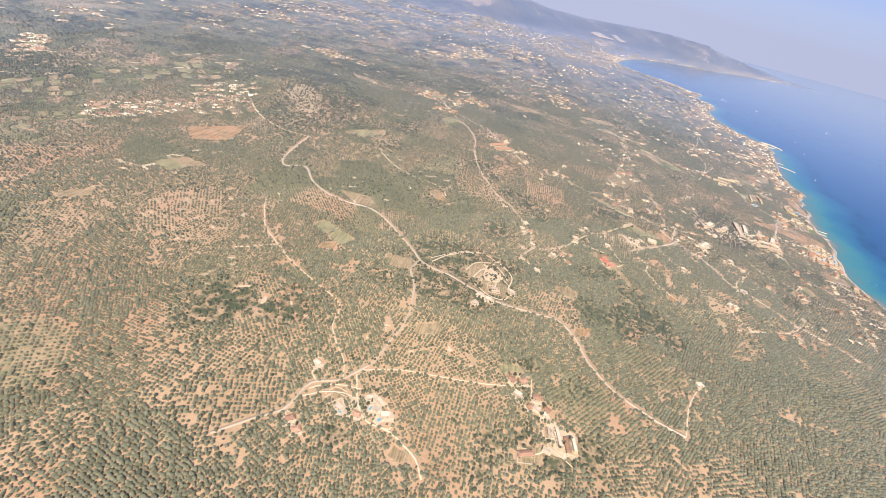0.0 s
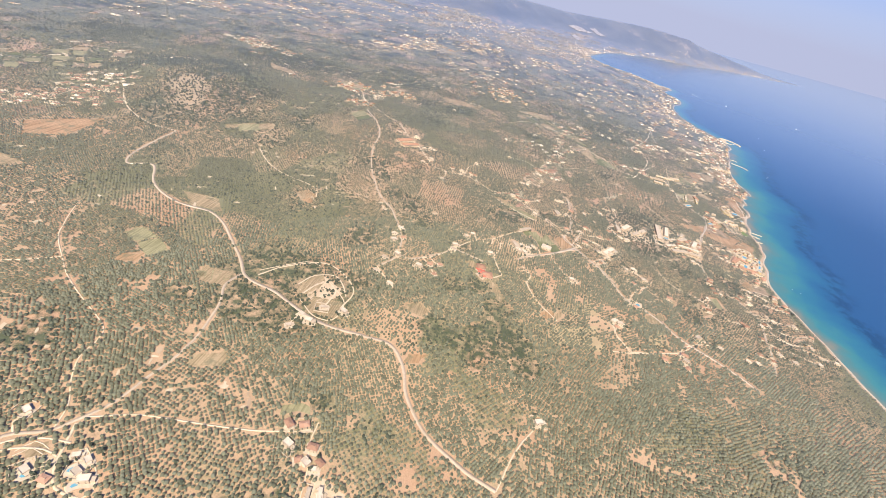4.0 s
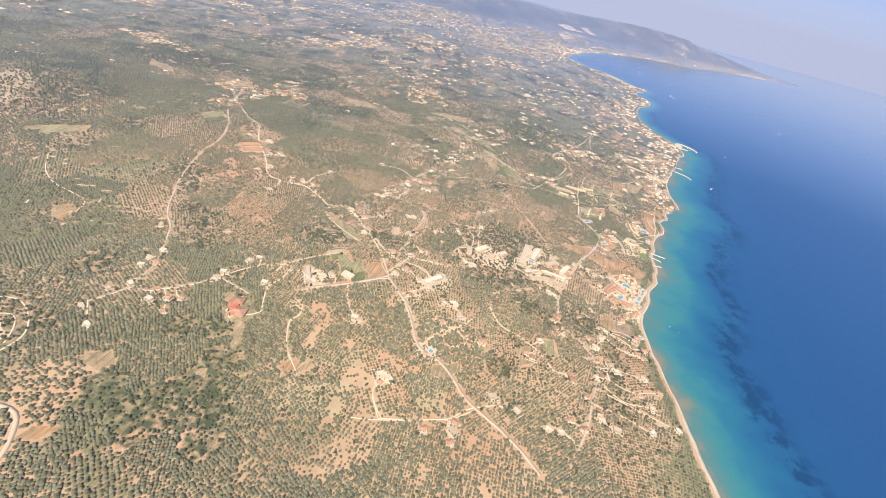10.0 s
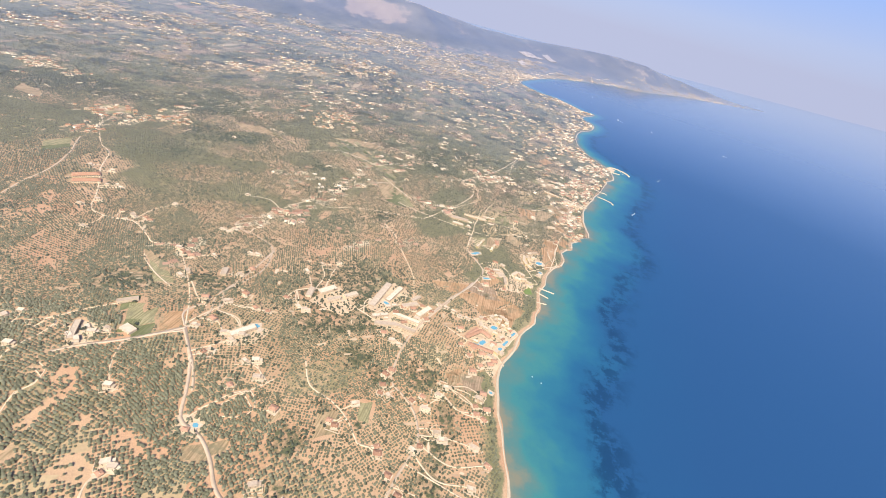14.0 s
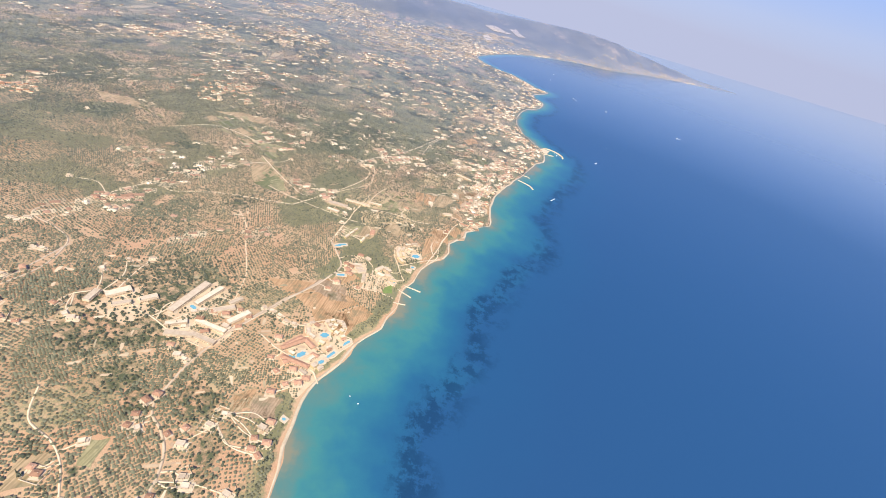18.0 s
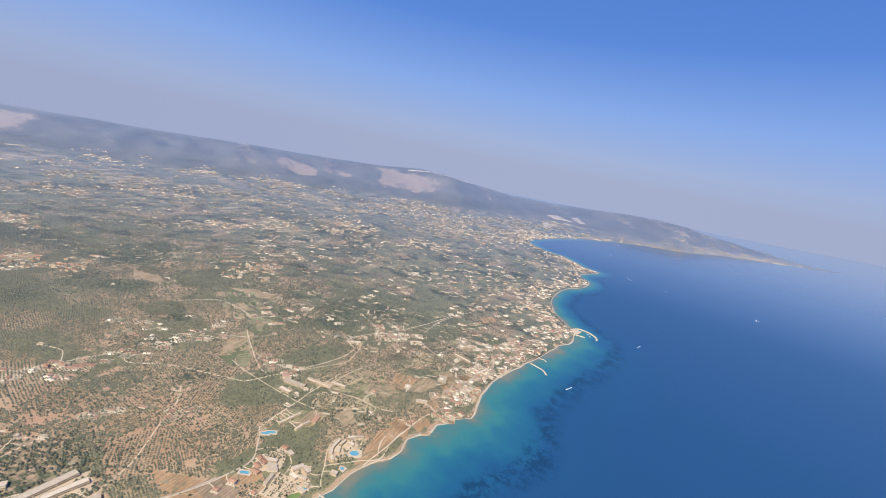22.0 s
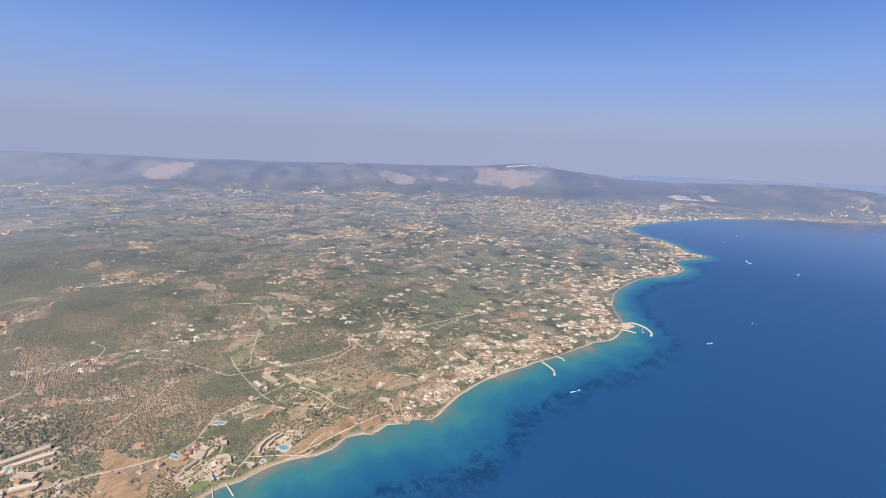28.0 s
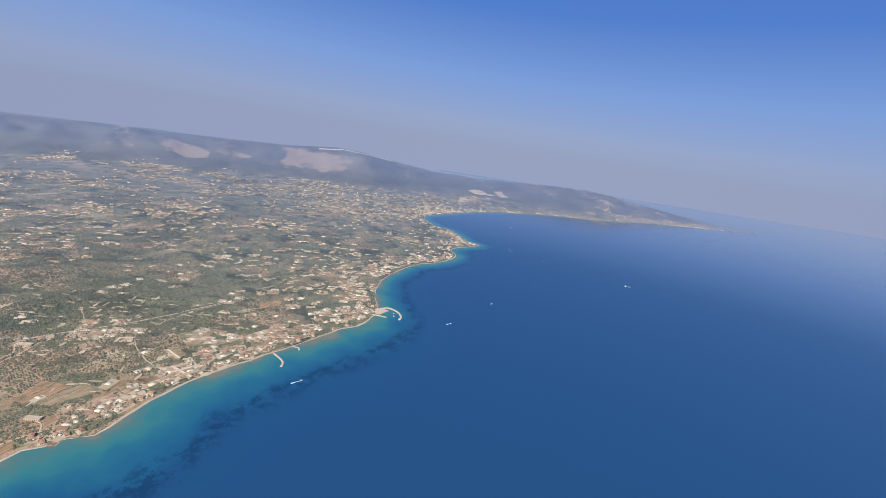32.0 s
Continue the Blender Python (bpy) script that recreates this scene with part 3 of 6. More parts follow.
FIELDS = [  # crop, corners
    ('straw', [(-323, 326), (-307, 352), (-283, 349), (-299, 320)]),
    ('red', [(-357, 414), (-313, 465), (-304, 410), (-330, 389)]),
    ('straw', [(-333, 241), (-318, 261), (-311, 249), (-327, 233)]),
    ('yellow', [(-147, 309), (-141, 319), (-104, 304), (-111, 290)]),
    ('red', [(-127, 285), (-115, 294), (-113, 283), (-125, 276)]),
    ('straw', [(-204, 541), (-174, 571), (-165, 556), (-196, 526)]),
    ('straw', [(-155, 382), (-119, 386), (-106, 368), (-132, 363)]),
    ('red', [(-66, 443), (-52, 442), (-51, 423), (-60, 426)]),
    ('straw', [(-75, 297), (-48, 303), (-48, 286), (-65, 284)]),
    ('straw', [(-8, 131), (-4, 137), (1, 128), (-9, 124)]),
    ('straw', [(54, 150), (71, 164), (70, 156), (61, 147)]),
    ('straw', [(-57, 155), (-48, 158), (-46, 152), (-56, 149)]),
    ('straw', [(200, 375), (203, 380), (207, 374), (201, 366)]),
    ('straw', [(289, 411), (301, 423), (306, 418), (295, 407)]),
    ('straw', [(141, 343), (148, 348), (152, 343), (144, 340)]),
    ('green', [(180, 487), (189, 499), (204, 473), (194, 464)]),
    ('red', [(196, 496), (212, 509), (217, 490), (205, 478)]),
    ('straw', [(78, 328), (88, 335), (100, 328), (91, 319)]),
    ('straw', [(-73, 437), (-63, 447), (-55, 435), (-61, 426)]),
    ('green', [(-114, 672), (-104, 699), (-81, 677), (-94, 650)]),
    ('straw', [(-217, 531), (-192, 557), (-184, 553), (-210, 523)]),
    ('green', [(156, 497), (166, 507), (175, 492), (167, 483)]),
    ('straw', [(-199, 832), (-166, 852), (-139, 825), (-168, 782)]),
    ('straw', [(134, 394), (143, 393), (156, 366), (149, 371)]),
    ('red', [(421, 645), (466, 645), (457, 613), (439, 624)]),
    ('straw', [(421, 533), (434, 543), (437, 532), (423, 523)]),
    ('red', [(371, 656), (429, 678), (483, 654), (468, 623)]),
    ('red', [(421, 537), (430, 548), (435, 534), (424, 529)]),
    ('brown', [(434, 543), (448, 545), (453, 530), (440, 527)]),
    ('straw', [(234, 861), (254, 879), (291, 839), (267, 811)]),
    ('green', [(267, 811), (291, 839), (312, 813), (286, 805)]),
    ('olive', [(404, 822), (458, 851), (472, 833), (417, 795)]),
    ('straw', [(415, 860), (455, 885), (457, 858), (422, 837)]),
    ('straw', [(402, 780), (439, 802), (436, 768), (407, 761)]),
    ('red', [(494, 804), (517, 853), (510, 770), (500, 750)]),
    ('red', [(452, 921), (515, 945), (498, 899), (464, 885)]),
    ('red', [(510, 965), (539, 974), (534, 947), (516, 938)]),
    ('olive', [(377, 853), (428, 887), (425, 844), (396, 830)]),
    ('straw', [(118, 958), (147, 984), (196, 995), (195, 971)]),
    ('straw', [(119, 560), (152, 548), (176, 528), (161, 524)]),
    ('straw', [(204, 911), (234, 921), (269, 932), (244, 895)]),
    ('straw', [(-32, 906), (20, 917), (58, 896), (1, 887)]),
    ('straw', [(313, 447), (316, 455), (322, 451), (320, 443)]),
    ('red', [(436, 644), (473, 634), (468, 619), (444, 629)]),
    ('olive', [(395, 542), (408, 577), (417, 552), (407, 534)]),
    ('paved', [(282, 563), (295, 597), (328, 581), (315, 561)]),
    ('paved', [(331, 580), (341, 633), (362, 624), (355, 582)]),
    ('paved', [(340, 566), (358, 589), (386, 586), (382, 566)]),
    ('paved', [(426, 590), (447, 630), (473, 609), (460, 579)]),
    ('paved', [(457, 691), (464, 735), (490, 727), (492, 695)]),
    ('paved', [(487, 753), (473, 775), (487, 791), (506, 773)]),
    ('paved', [(1, 307), (12, 330), (32, 319), (21, 299)]),
    ('paved', [(-52, 149), (-38, 157), (-29, 143), (-45, 141)]),
    ('paved', [(152, 466), (172, 471), (179, 449), (164, 442)]),
    ('paved', [(251, 486), (249, 509), (277, 516), (274, 496)]),
    ('paved', [(263, 425), (284, 439), (288, 418), (271, 413)]),
    ('paved', [(252, 489), (252, 502), (260, 517), (269, 504)]),
    ('paved', [(440, 562), (457, 585), (465, 568), (457, 550)]),
    ('paved', [(528, 984), (544, 1018), (565, 1011), (553, 980)]),
    ('lawn', [(488, 698), (486, 710), (492, 711), (494, 701)]),
    ('straw', [(-305, 792), (-329, 822), (-286, 817), (-259, 791)]),
    ('red', [(505, 813), (497, 837), (515, 841), (520, 811)]),
    ('straw', [(443, 801), (449, 821), (468, 804), (462, 792)]),
    ('red', [(509, 930), (532, 935), (535, 921), (523, 919)]),
    ('red', [(534, 937), (542, 961), (554, 956), (547, 933)]),
    ('green', [(423, 850), (437, 872), (454, 863), (442, 844)]),
    ('straw', [(449, 867), (457, 891), (476, 883), (468, 860)]),
    ('green', [(271, 823), (280, 842), (299, 828), (291, 817)]),
    ('straw', [(483, 1064), (496, 1089), (518, 1072), (505, 1047)]),
    ('brown', [(413, 659), (415, 679), (445, 678), (453, 657)]),
    ('red', [(429, 665), (421, 680), (435, 707), (450, 697)]),
]
WOODS = [  # middle, half width
    (-147, 188, 28), (-377, 653, 60), (-290, 614, 70), (-9, 526, 14), (17, 493, 14), (36, 471, 12), (13, 392, 18), (137, 514, 16), (186,
    547, 14), (202, 547, 14), (284, 756, 10), (454, 812, 12), (280, 581, 6), (140, 301, 22), (151, 322, 26), (179, 308, 22), (-326, 879,
    60), (-101, 933, 50), (473, 815, 14), (99, 172, 16), (433, 445, 14), (344, 407, 10), (353, 468, 8), (106, 312, 16)
]
TILED_1 = [
    (-62, 124), (-68, 129), (-36, 144), (62, 189), (66, 197), (48, 205), (56, 207), (311, 359), (292, 361), (311, 373), (90, 376), (254,
    382), (83, 388), (92, 392), (401, 407), (390, 410), (49, 416), (276, 419), (412, 427), (402, 437), (391, 448), (315, 452), (389, 453),
    (357, 457), (279, 457), (352, 459), (416, 464), (464, 467), (246, 474), (376, 495), (400, 498), (375, 503), (456, 503), (407, 505),
    (231, 505), (450, 506), (457, 512), (374, 513), (448, 513), (377, 519)
]
TILED_2 = [
    (210, 524), (452, 526), (250, 532), (261, 533), (234, 543), (440, 547), (264, 557), (434, 565), (161, 569), (149, 573), (424, 575),
    (218, 577), (420, 595), (90, 600), (59, 600), (84, 602), (177, 686), (184, 697), (518, 906)
]
WHITE_1 = [
    (-70, 125), (-47, 145), (-40, 145), (-21, 149), (-27, 151), (-33, 157), (-27, 157), (-72, 168), (80, 176), (71, 187), (53, 195), (189,
    261), (11, 271), (21, 280), (14, 284), (24, 297), (39, 299), (59, 346), (43, 357), (311, 367), (43, 378), (74, 381), (257, 387), (52,
    388), (252, 388), (374, 396), (383, 397), (351, 401), (331, 404), (42, 408), (424, 416), (39, 419), (413, 420), (98, 422), (452, 425),
    (214, 428), (42, 430), (98, 430), (133, 433), (473, 436)
]
WHITE_2 = [
    (455, 448), (166, 451), (106, 452), (159, 452), (111, 459), (156, 459), (169, 460), (412, 460), (162, 463), (174, 467), (291, 470),
    (429, 475), (452, 478), (249, 478), (362, 479), (424, 479), (275, 480), (282, 483), (255, 493), (223, 494), (411, 495), (382, 496),
    (246, 497), (259, 500), (461, 511), (418, 512), (449, 521), (422, 522), (226, 529), (173, 540), (174, 548), (372, 550), (285, 550),
    (366, 551), (278, 552), (54, 562), (212, 566), (462, 568), (143, 575), (175, 581)
]
WHITE_3 = [
    (21, 589), (72, 590), (72, 599), (200, 602), (28, 603), (206, 603), (259, 604), (416, 614), (423, 614), (408, 618), (400, 620), (393,
    621), (266, 623), (160, 624), (152, 625), (12, 630), (161, 631), (280, 633), (25, 634), (19, 636), (86, 639), (179, 652), (-33, 654),
    (-7, 656), (127, 706), (395, 785), (391, 804), (390, 819), (228, 827), (471, 827), (10, 850), (274, 896), (268, 944), (362, 951), (371,
    954), (257, 962), (320, 1045)
]
BLOCKS = [  # kind, ends, width
    ('w', (279, 568), (277, 581), 5),
    ('w', (285, 579), (295, 593), 6),
    ('w', (296, 572), (305, 581), 4),
    ('w', (308, 585), (316, 595), 5),
    ('w', (334, 585), (338, 626), 6),
    ('w', (345, 600), (351, 626), 5),
    ('w', (340, 572), (352, 581), 4),
    ('w', (345, 565), (364, 571), 5),
    ('w', (356, 585), (382, 583), 4),
    ('w', (359, 572), (382, 570), 4),
    ('w', (361, 599), (373, 610), 5),
    ('w', (378, 593), (386, 610), 5),
    ('w', (367, 612), (372, 622), 4),
    ('r', (427, 586), (440, 602), 4),
    ('r', (431, 579), (454, 577), 4),
    ('w', (437, 608), (450, 627), 4),
    ('w', (454, 623), (465, 611), 4),
    ('w', (454, 594), (469, 605), 4),
    ('w', (459, 588), (466, 599), 4),
    ('r', (443, 601), (452, 598), 3),
    ('w', (364, 818), (388, 820), 6),
    ('w', (369, 803), (384, 802), 4),
    ('r', (-25, 625), (-9, 643), 8),
    ('r', (-16, 617), (2, 633), 8),
    ('w', (202, 557), (198, 567), 5),
    ('w', (153, 465), (163, 449), 4),
    ('w', (183, 472), (193, 470), 6),
    ('w', (159, 491), (169, 501), 4),
    ('w', (252, 496), (263, 512), 5),
    ('r', (128, 396), (140, 398), 9),
    ('r', (124, 406), (132, 408), 7),
]
POOLS = [  # middle, length, width
    (335, 587, 4, 3), (345, 597, 6, 3), (448, 611, 7, 5), (438, 582, 6, 4), (487, 758, 9, 6), (410, 739, 7, 2.5), (262, 513, 7, 5), (279,
    424, 4, 3), (458, 532, 3, 2), (497, 773, 8, 5), (494, 743, 4, 3), (467, 697, 5, 4), (266, 512, 4, 2)
]
VILLAGES = [  # houses, share of tiled roofs, corners
    (24, 0.15, [(433, 623), (462, 637), (478, 607), (451, 593)]),
    (9, 0.9, [(424, 596), (445, 606), (455, 588), (434, 579)]),
    (12, 0.1, [(455, 717), (484, 734), (498, 696), (471, 680)]),
    (10, 0.7, [(422, 709), (442, 720), (452, 698), (433, 687)]),
    (12, 0.6, [(431, 574), (447, 581), (469, 545), (455, 539)]),
    (8, 0.1, [(365, 605), (386, 616), (402, 593), (382, 583)]),
    (8, 0.1, [(327, 595), (366, 616), (388, 586), (351, 568)]),
    (5, 0.2, [(332, 570), (378, 595), (387, 567), (344, 545)]),
    (8, 0.7, [(420, 708), (439, 726), (456, 718), (438, 701)]),
    (5, 0.2, [(460, 729), (470, 738), (493, 726), (484, 718)]),
    (55, 0.3, [(-226, 802), (-142, 886), (-48, 854), (-117, 776)]),
    (14, 0.6, [(-145, 723), (-121, 746), (-91, 740), (-113, 717)]),
    (70, 0.4, [(12, 1018), (82, 1091), (150, 1044), (86, 976)]),
    (20, 0.3, [(81, 991), (117, 1028), (164, 998), (130, 962)]),
    (60, 0.4, [(-174, 1516), (-31, 1670), (51, 1566), (-83, 1430)]),
    (16, 0.4, [(-154, 1613), (-104, 1670), (-47, 1603), (-95, 1550)]),
    (10, 0.2, [(-860, 728), (-831, 770), (-735, 756), (-765, 717)]),
    (20, 0.5, [(-471, 914), (-410, 977), (-305, 941), (-357, 882)]),
    (15, 0.3, [(-151, 1256), (-105, 1295), (-7, 1219), (-41, 1179)]),
    (20, 0.2, [(-1336, 1571), (-1226, 1716), (-1122, 1656), (-1223, 1517)]),
    (20, 0.1, [(-1166, 1904), (-1113, 1971), (-988, 1880), (-1037, 1816)]),
    (14, 0.1, [(-1387, 1802), (-1353, 1834), (-1277, 1789), (-1304, 1754)]),
    (110, 0.2, [(-259, 2118), (17, 2505), (192, 2101), (-4, 1759)]),
    (90, 0.4, [(262, 2430), (425, 2640), (493, 2320), (355, 2142)]),
    (70, 0.3, [(359, 2951), (1066, 3584), (1059, 3384), (432, 2605)]),
    (75, 0.4, [(463, 2060), (614, 2247), (682, 1797), (568, 1670)]),
    (70, 0.4, [(496, 1562), (625, 1698), (659, 1540), (547, 1422)]),
    (90, 0.4, [(525, 1390), (579, 1448), (640, 1255), (597, 1212)]),
    (110, 0.5, [(531, 1149), (644, 1259), (664, 1196), (561, 1095)]),
    (100, 0.5, [(471, 1052), (564, 1140), (609, 1053), (530, 976)]),
    (40, 0.3, [(354, 1027), (430, 1105), (465, 1059), (393, 989)]),
    (45, 0.5, [(489, 880), (565, 952), (593, 914), (524, 848)]),
    (26, 0.5, [(282, 851), (308, 876), (372, 837), (348, 815)]),
    (70, 0.3, [(377, 1246), (522, 1396), (588, 1234), (467, 1117)]),
    (50, 0.3, [(329, 1406), (478, 1574), (539, 1413), (407, 1280)]),
    (40, 0.3, [(193, 1536), (400, 1777), (478, 1574), (302, 1376)]),
    (25, 0.3, [(-59, 1335), (161, 1584), (277, 1413), (105, 1194)]),
    (14, 0.3, [(-96, 1217), (25, 1339), (164, 1207), (82, 1091)]),
    (80, 0.3, [(-954, 1222), (-476, 1882), (-136, 1541), (-630, 1100)]),
    (80, 0.3, [(-1756, 899), (-1311, 1559), (-547, 1199), (-893, 778)]),
    (14, 0.4, [(136, 646), (206, 719), (236, 710), (168, 641)]),
    (18, 0.3, [(217, 984), (300, 1077), (393, 989), (318, 915)]),
    (16, 0.3, [(149, 855), (260, 965), (352, 901), (254, 808)]),
    (24, 0.4, [(538, 1305), (584, 1351), (631, 1218), (592, 1180)]),
    (55, 0.5, [(-473, 400), (-404, 483), (-374, 446), (-442, 370)]),
    (50, 0.5, [(-440, 540), (-384, 587), (-330, 503), (-376, 457)]),
    (25, 0.4, [(-715, 522), (-703, 560), (-638, 501), (-652, 470)]),
    (45, 0.6, [(-201, 828), (-120, 942), (-73, 851), (-145, 747)]),
    (60, 0.5, [(-17, 1091), (63, 1235), (101, 1075), (23, 978)]),
    (14, 0.4, [(-142, 729), (-118, 761), (-103, 737), (-127, 708)]),
    (14, 0.9, [(410, 709), (442, 728), (446, 699), (416, 682)]),
    (22, 0.3, [(104, 788), (196, 876), (223, 817), (136, 739)]),
    (16, 0.7, [(159, 702), (199, 736), (216, 705), (177, 674)]),
    (30, 0.5, [(496, 1373), (656, 1553), (629, 1269), (501, 1153)]),
    (40, 0.5, [(446, 1102), (601, 1244), (590, 1068), (458, 962)]),
    (8, 0.5, [(529, 900), (552, 916), (550, 860), (529, 844)]),
    (14, 0.4, [(429, 1052), (513, 1128), (514, 1063), (434, 997)]),
    (3, 0.5, [(470, 526), (479, 530), (481, 514), (473, 511)]),
    (10, 0.5, [(165, 767), (210, 807), (231, 763), (188, 727)]),
    (12, 0.5, [(202, 953), (247, 1001), (269, 932), (226, 892)]),
    (10, 0.4, [(245, 702), (364, 785), (378, 730), (267, 658)]),
    (10, 0.5, [(116, 581), (143, 599), (174, 561), (149, 546)]),
]
BARE = [  # pale stony slopes: middle, half width
    (-1807, 1485, 150), (-961, 2413, 110), (-592, 2802, 150), (-791, 2586, 60), (-496, 2881, 150), (-987, 2392, 100), (-1808, 1467, 110),
    (-306, 595, 30), (-288, 562, 20)
]
STRIPS = [  # plots along and across, corners
    (4, 5, [(405, 834), (407, 903), (463, 895), (458, 839)]),
    (3, 5, [(269, 820), (254, 870), (297, 856), (303, 805)]),
    (3, 3, [(187, 901), (215, 936), (261, 905), (258, 863)]),
    (3, 3, [(336, 851), (390, 844), (399, 811), (360, 817)]),
    (4, 3, [(486, 955), (521, 987), (556, 958), (537, 924)]),
    (4, 4, [(484, 1077), (517, 1136), (565, 1104), (536, 1031)]),
    (4, 3, [(541, 1105), (566, 1155), (597, 1139), (581, 1074)]),
    (5, 4, [(401, 866), (431, 913), (477, 909), (461, 854)]),
    (5, 5, [(-570, 390), (-553, 462), (-476, 396), (-501, 334)]),
    (5, 5, [(-599, 522), (-531, 597), (-457, 519), (-512, 445)]),
    (4, 4, [(-483, 331), (-454, 382), (-427, 362), (-449, 302)]),
    (4, 4, [(-550, 620), (-477, 683), (-417, 596), (-469, 544)]),
    (3, 3, [(166, 916), (185, 951), (229, 934), (211, 901)]),
    (2, 3, [(29, 899), (48, 915), (94, 894), (78, 879)]),
    (4, 3, [(110, 927), (154, 978), (200, 949), (168, 898)]),
]
QUARRY = [
    [(275, 3315), (323, 3371), (459, 3335), (338, 3276)],
    [(425, 3423), (457, 3466), (532, 3374), (491, 3327)],
    [(302, 3023), (321, 3120), (372, 3012), (342, 2931)],
]
RIDGE_ROAD = [(-600, 2985), (-470, 3110), (-350, 3230), (-262, 3330)]
BLOCKS += [
    ('w', (455, 692), (452, 705), 3),
    ('w', (453, 707), (457, 720), 3),
    ('w', (457, 722), (463, 733), 4),
    ('w', (470, 696), (471, 706), 3),
    ('w', (471, 707), (473, 716), 3),
    ('w', (466, 723), (470, 732), 4),
    ('w', (483, 714), (486, 725), 3),
    ('w', (492, 712), (494, 720), 3),
    ('w', (459, 693), (489, 695), 3),
    ('y', (486, 754), (477, 763), 3),
    ('y', (477, 765), (476, 775), 3),
    ('y', (476, 777), (482, 787), 3),
    ('w', (483, 776), (491, 789), 3),
    ('y', (490, 766), (485, 774), 3),
    ('y', (411, 756), (413, 764), 2.6),
    ('y', (413, 765), (415, 773), 2.6),
    ('y', (415, 774), (417, 780), 2.6),
    ('y', (429, 758), (430, 767), 2.6),
    ('y', (430, 768), (432, 776), 2.6),
    ('r', (435, 777), (433, 788), 5),
    ('r', (423, 710), (422, 716), 4),
    ('r', (432, 712), (433, 719), 4),
    ('y', (431, 720), (433, 725), 4),
    ('y', (444, 716), (444, 725), 4),
    ('r', (442, 707), (442, 713), 4),
    ('y', (449, 711), (451, 718), 4),
    ('w', (494, 1026), (522, 1018), 3),
    ('w', (529, 995), (537, 1012), 4),
    ('w', (540, 992), (548, 1012), 4),
    ('w', (552, 991), (560, 1010), 4),
    ('w', (433, 1020), (441, 1025), 5),
    ('w', (362, 951), (374, 958), 4),
    ('w', (529, 1001), (563, 996), 3),
    ('w', (501, 879), (513, 884), 4),
    ('w', (379, 837), (411, 839), 3),
    ('w', (405, 847), (423, 850), 3),
    ('w', (-941, 1948), (-911, 1966), 10),
]
TILED_3 = [(530, 867), (536, 869), (543, 867), (542, 877), (550, 874), (549, 882), (554, 890), (563, 894), (565, 901), (515, 841), (514, 836), (554, 956), (553, 946), (429, 669), (433, 681), (552, 937), (546, 909), (534, 913), (631, 1218), (622, 1194), (610, 1159), (603, 1135), (592, 1086), (577, 1042), (568, 1022), (454, 682), (454, 863)]
RESORTS = [  # plan of the two seaside resorts: middle, half width
    (454, 605, 26), (438, 715, 17), (471, 709, 22), (484, 766, 20)
]


def by_resort(x, y):
    return any(math.hypot(x - a, y - b) < r for a, b, r in RESORTS)


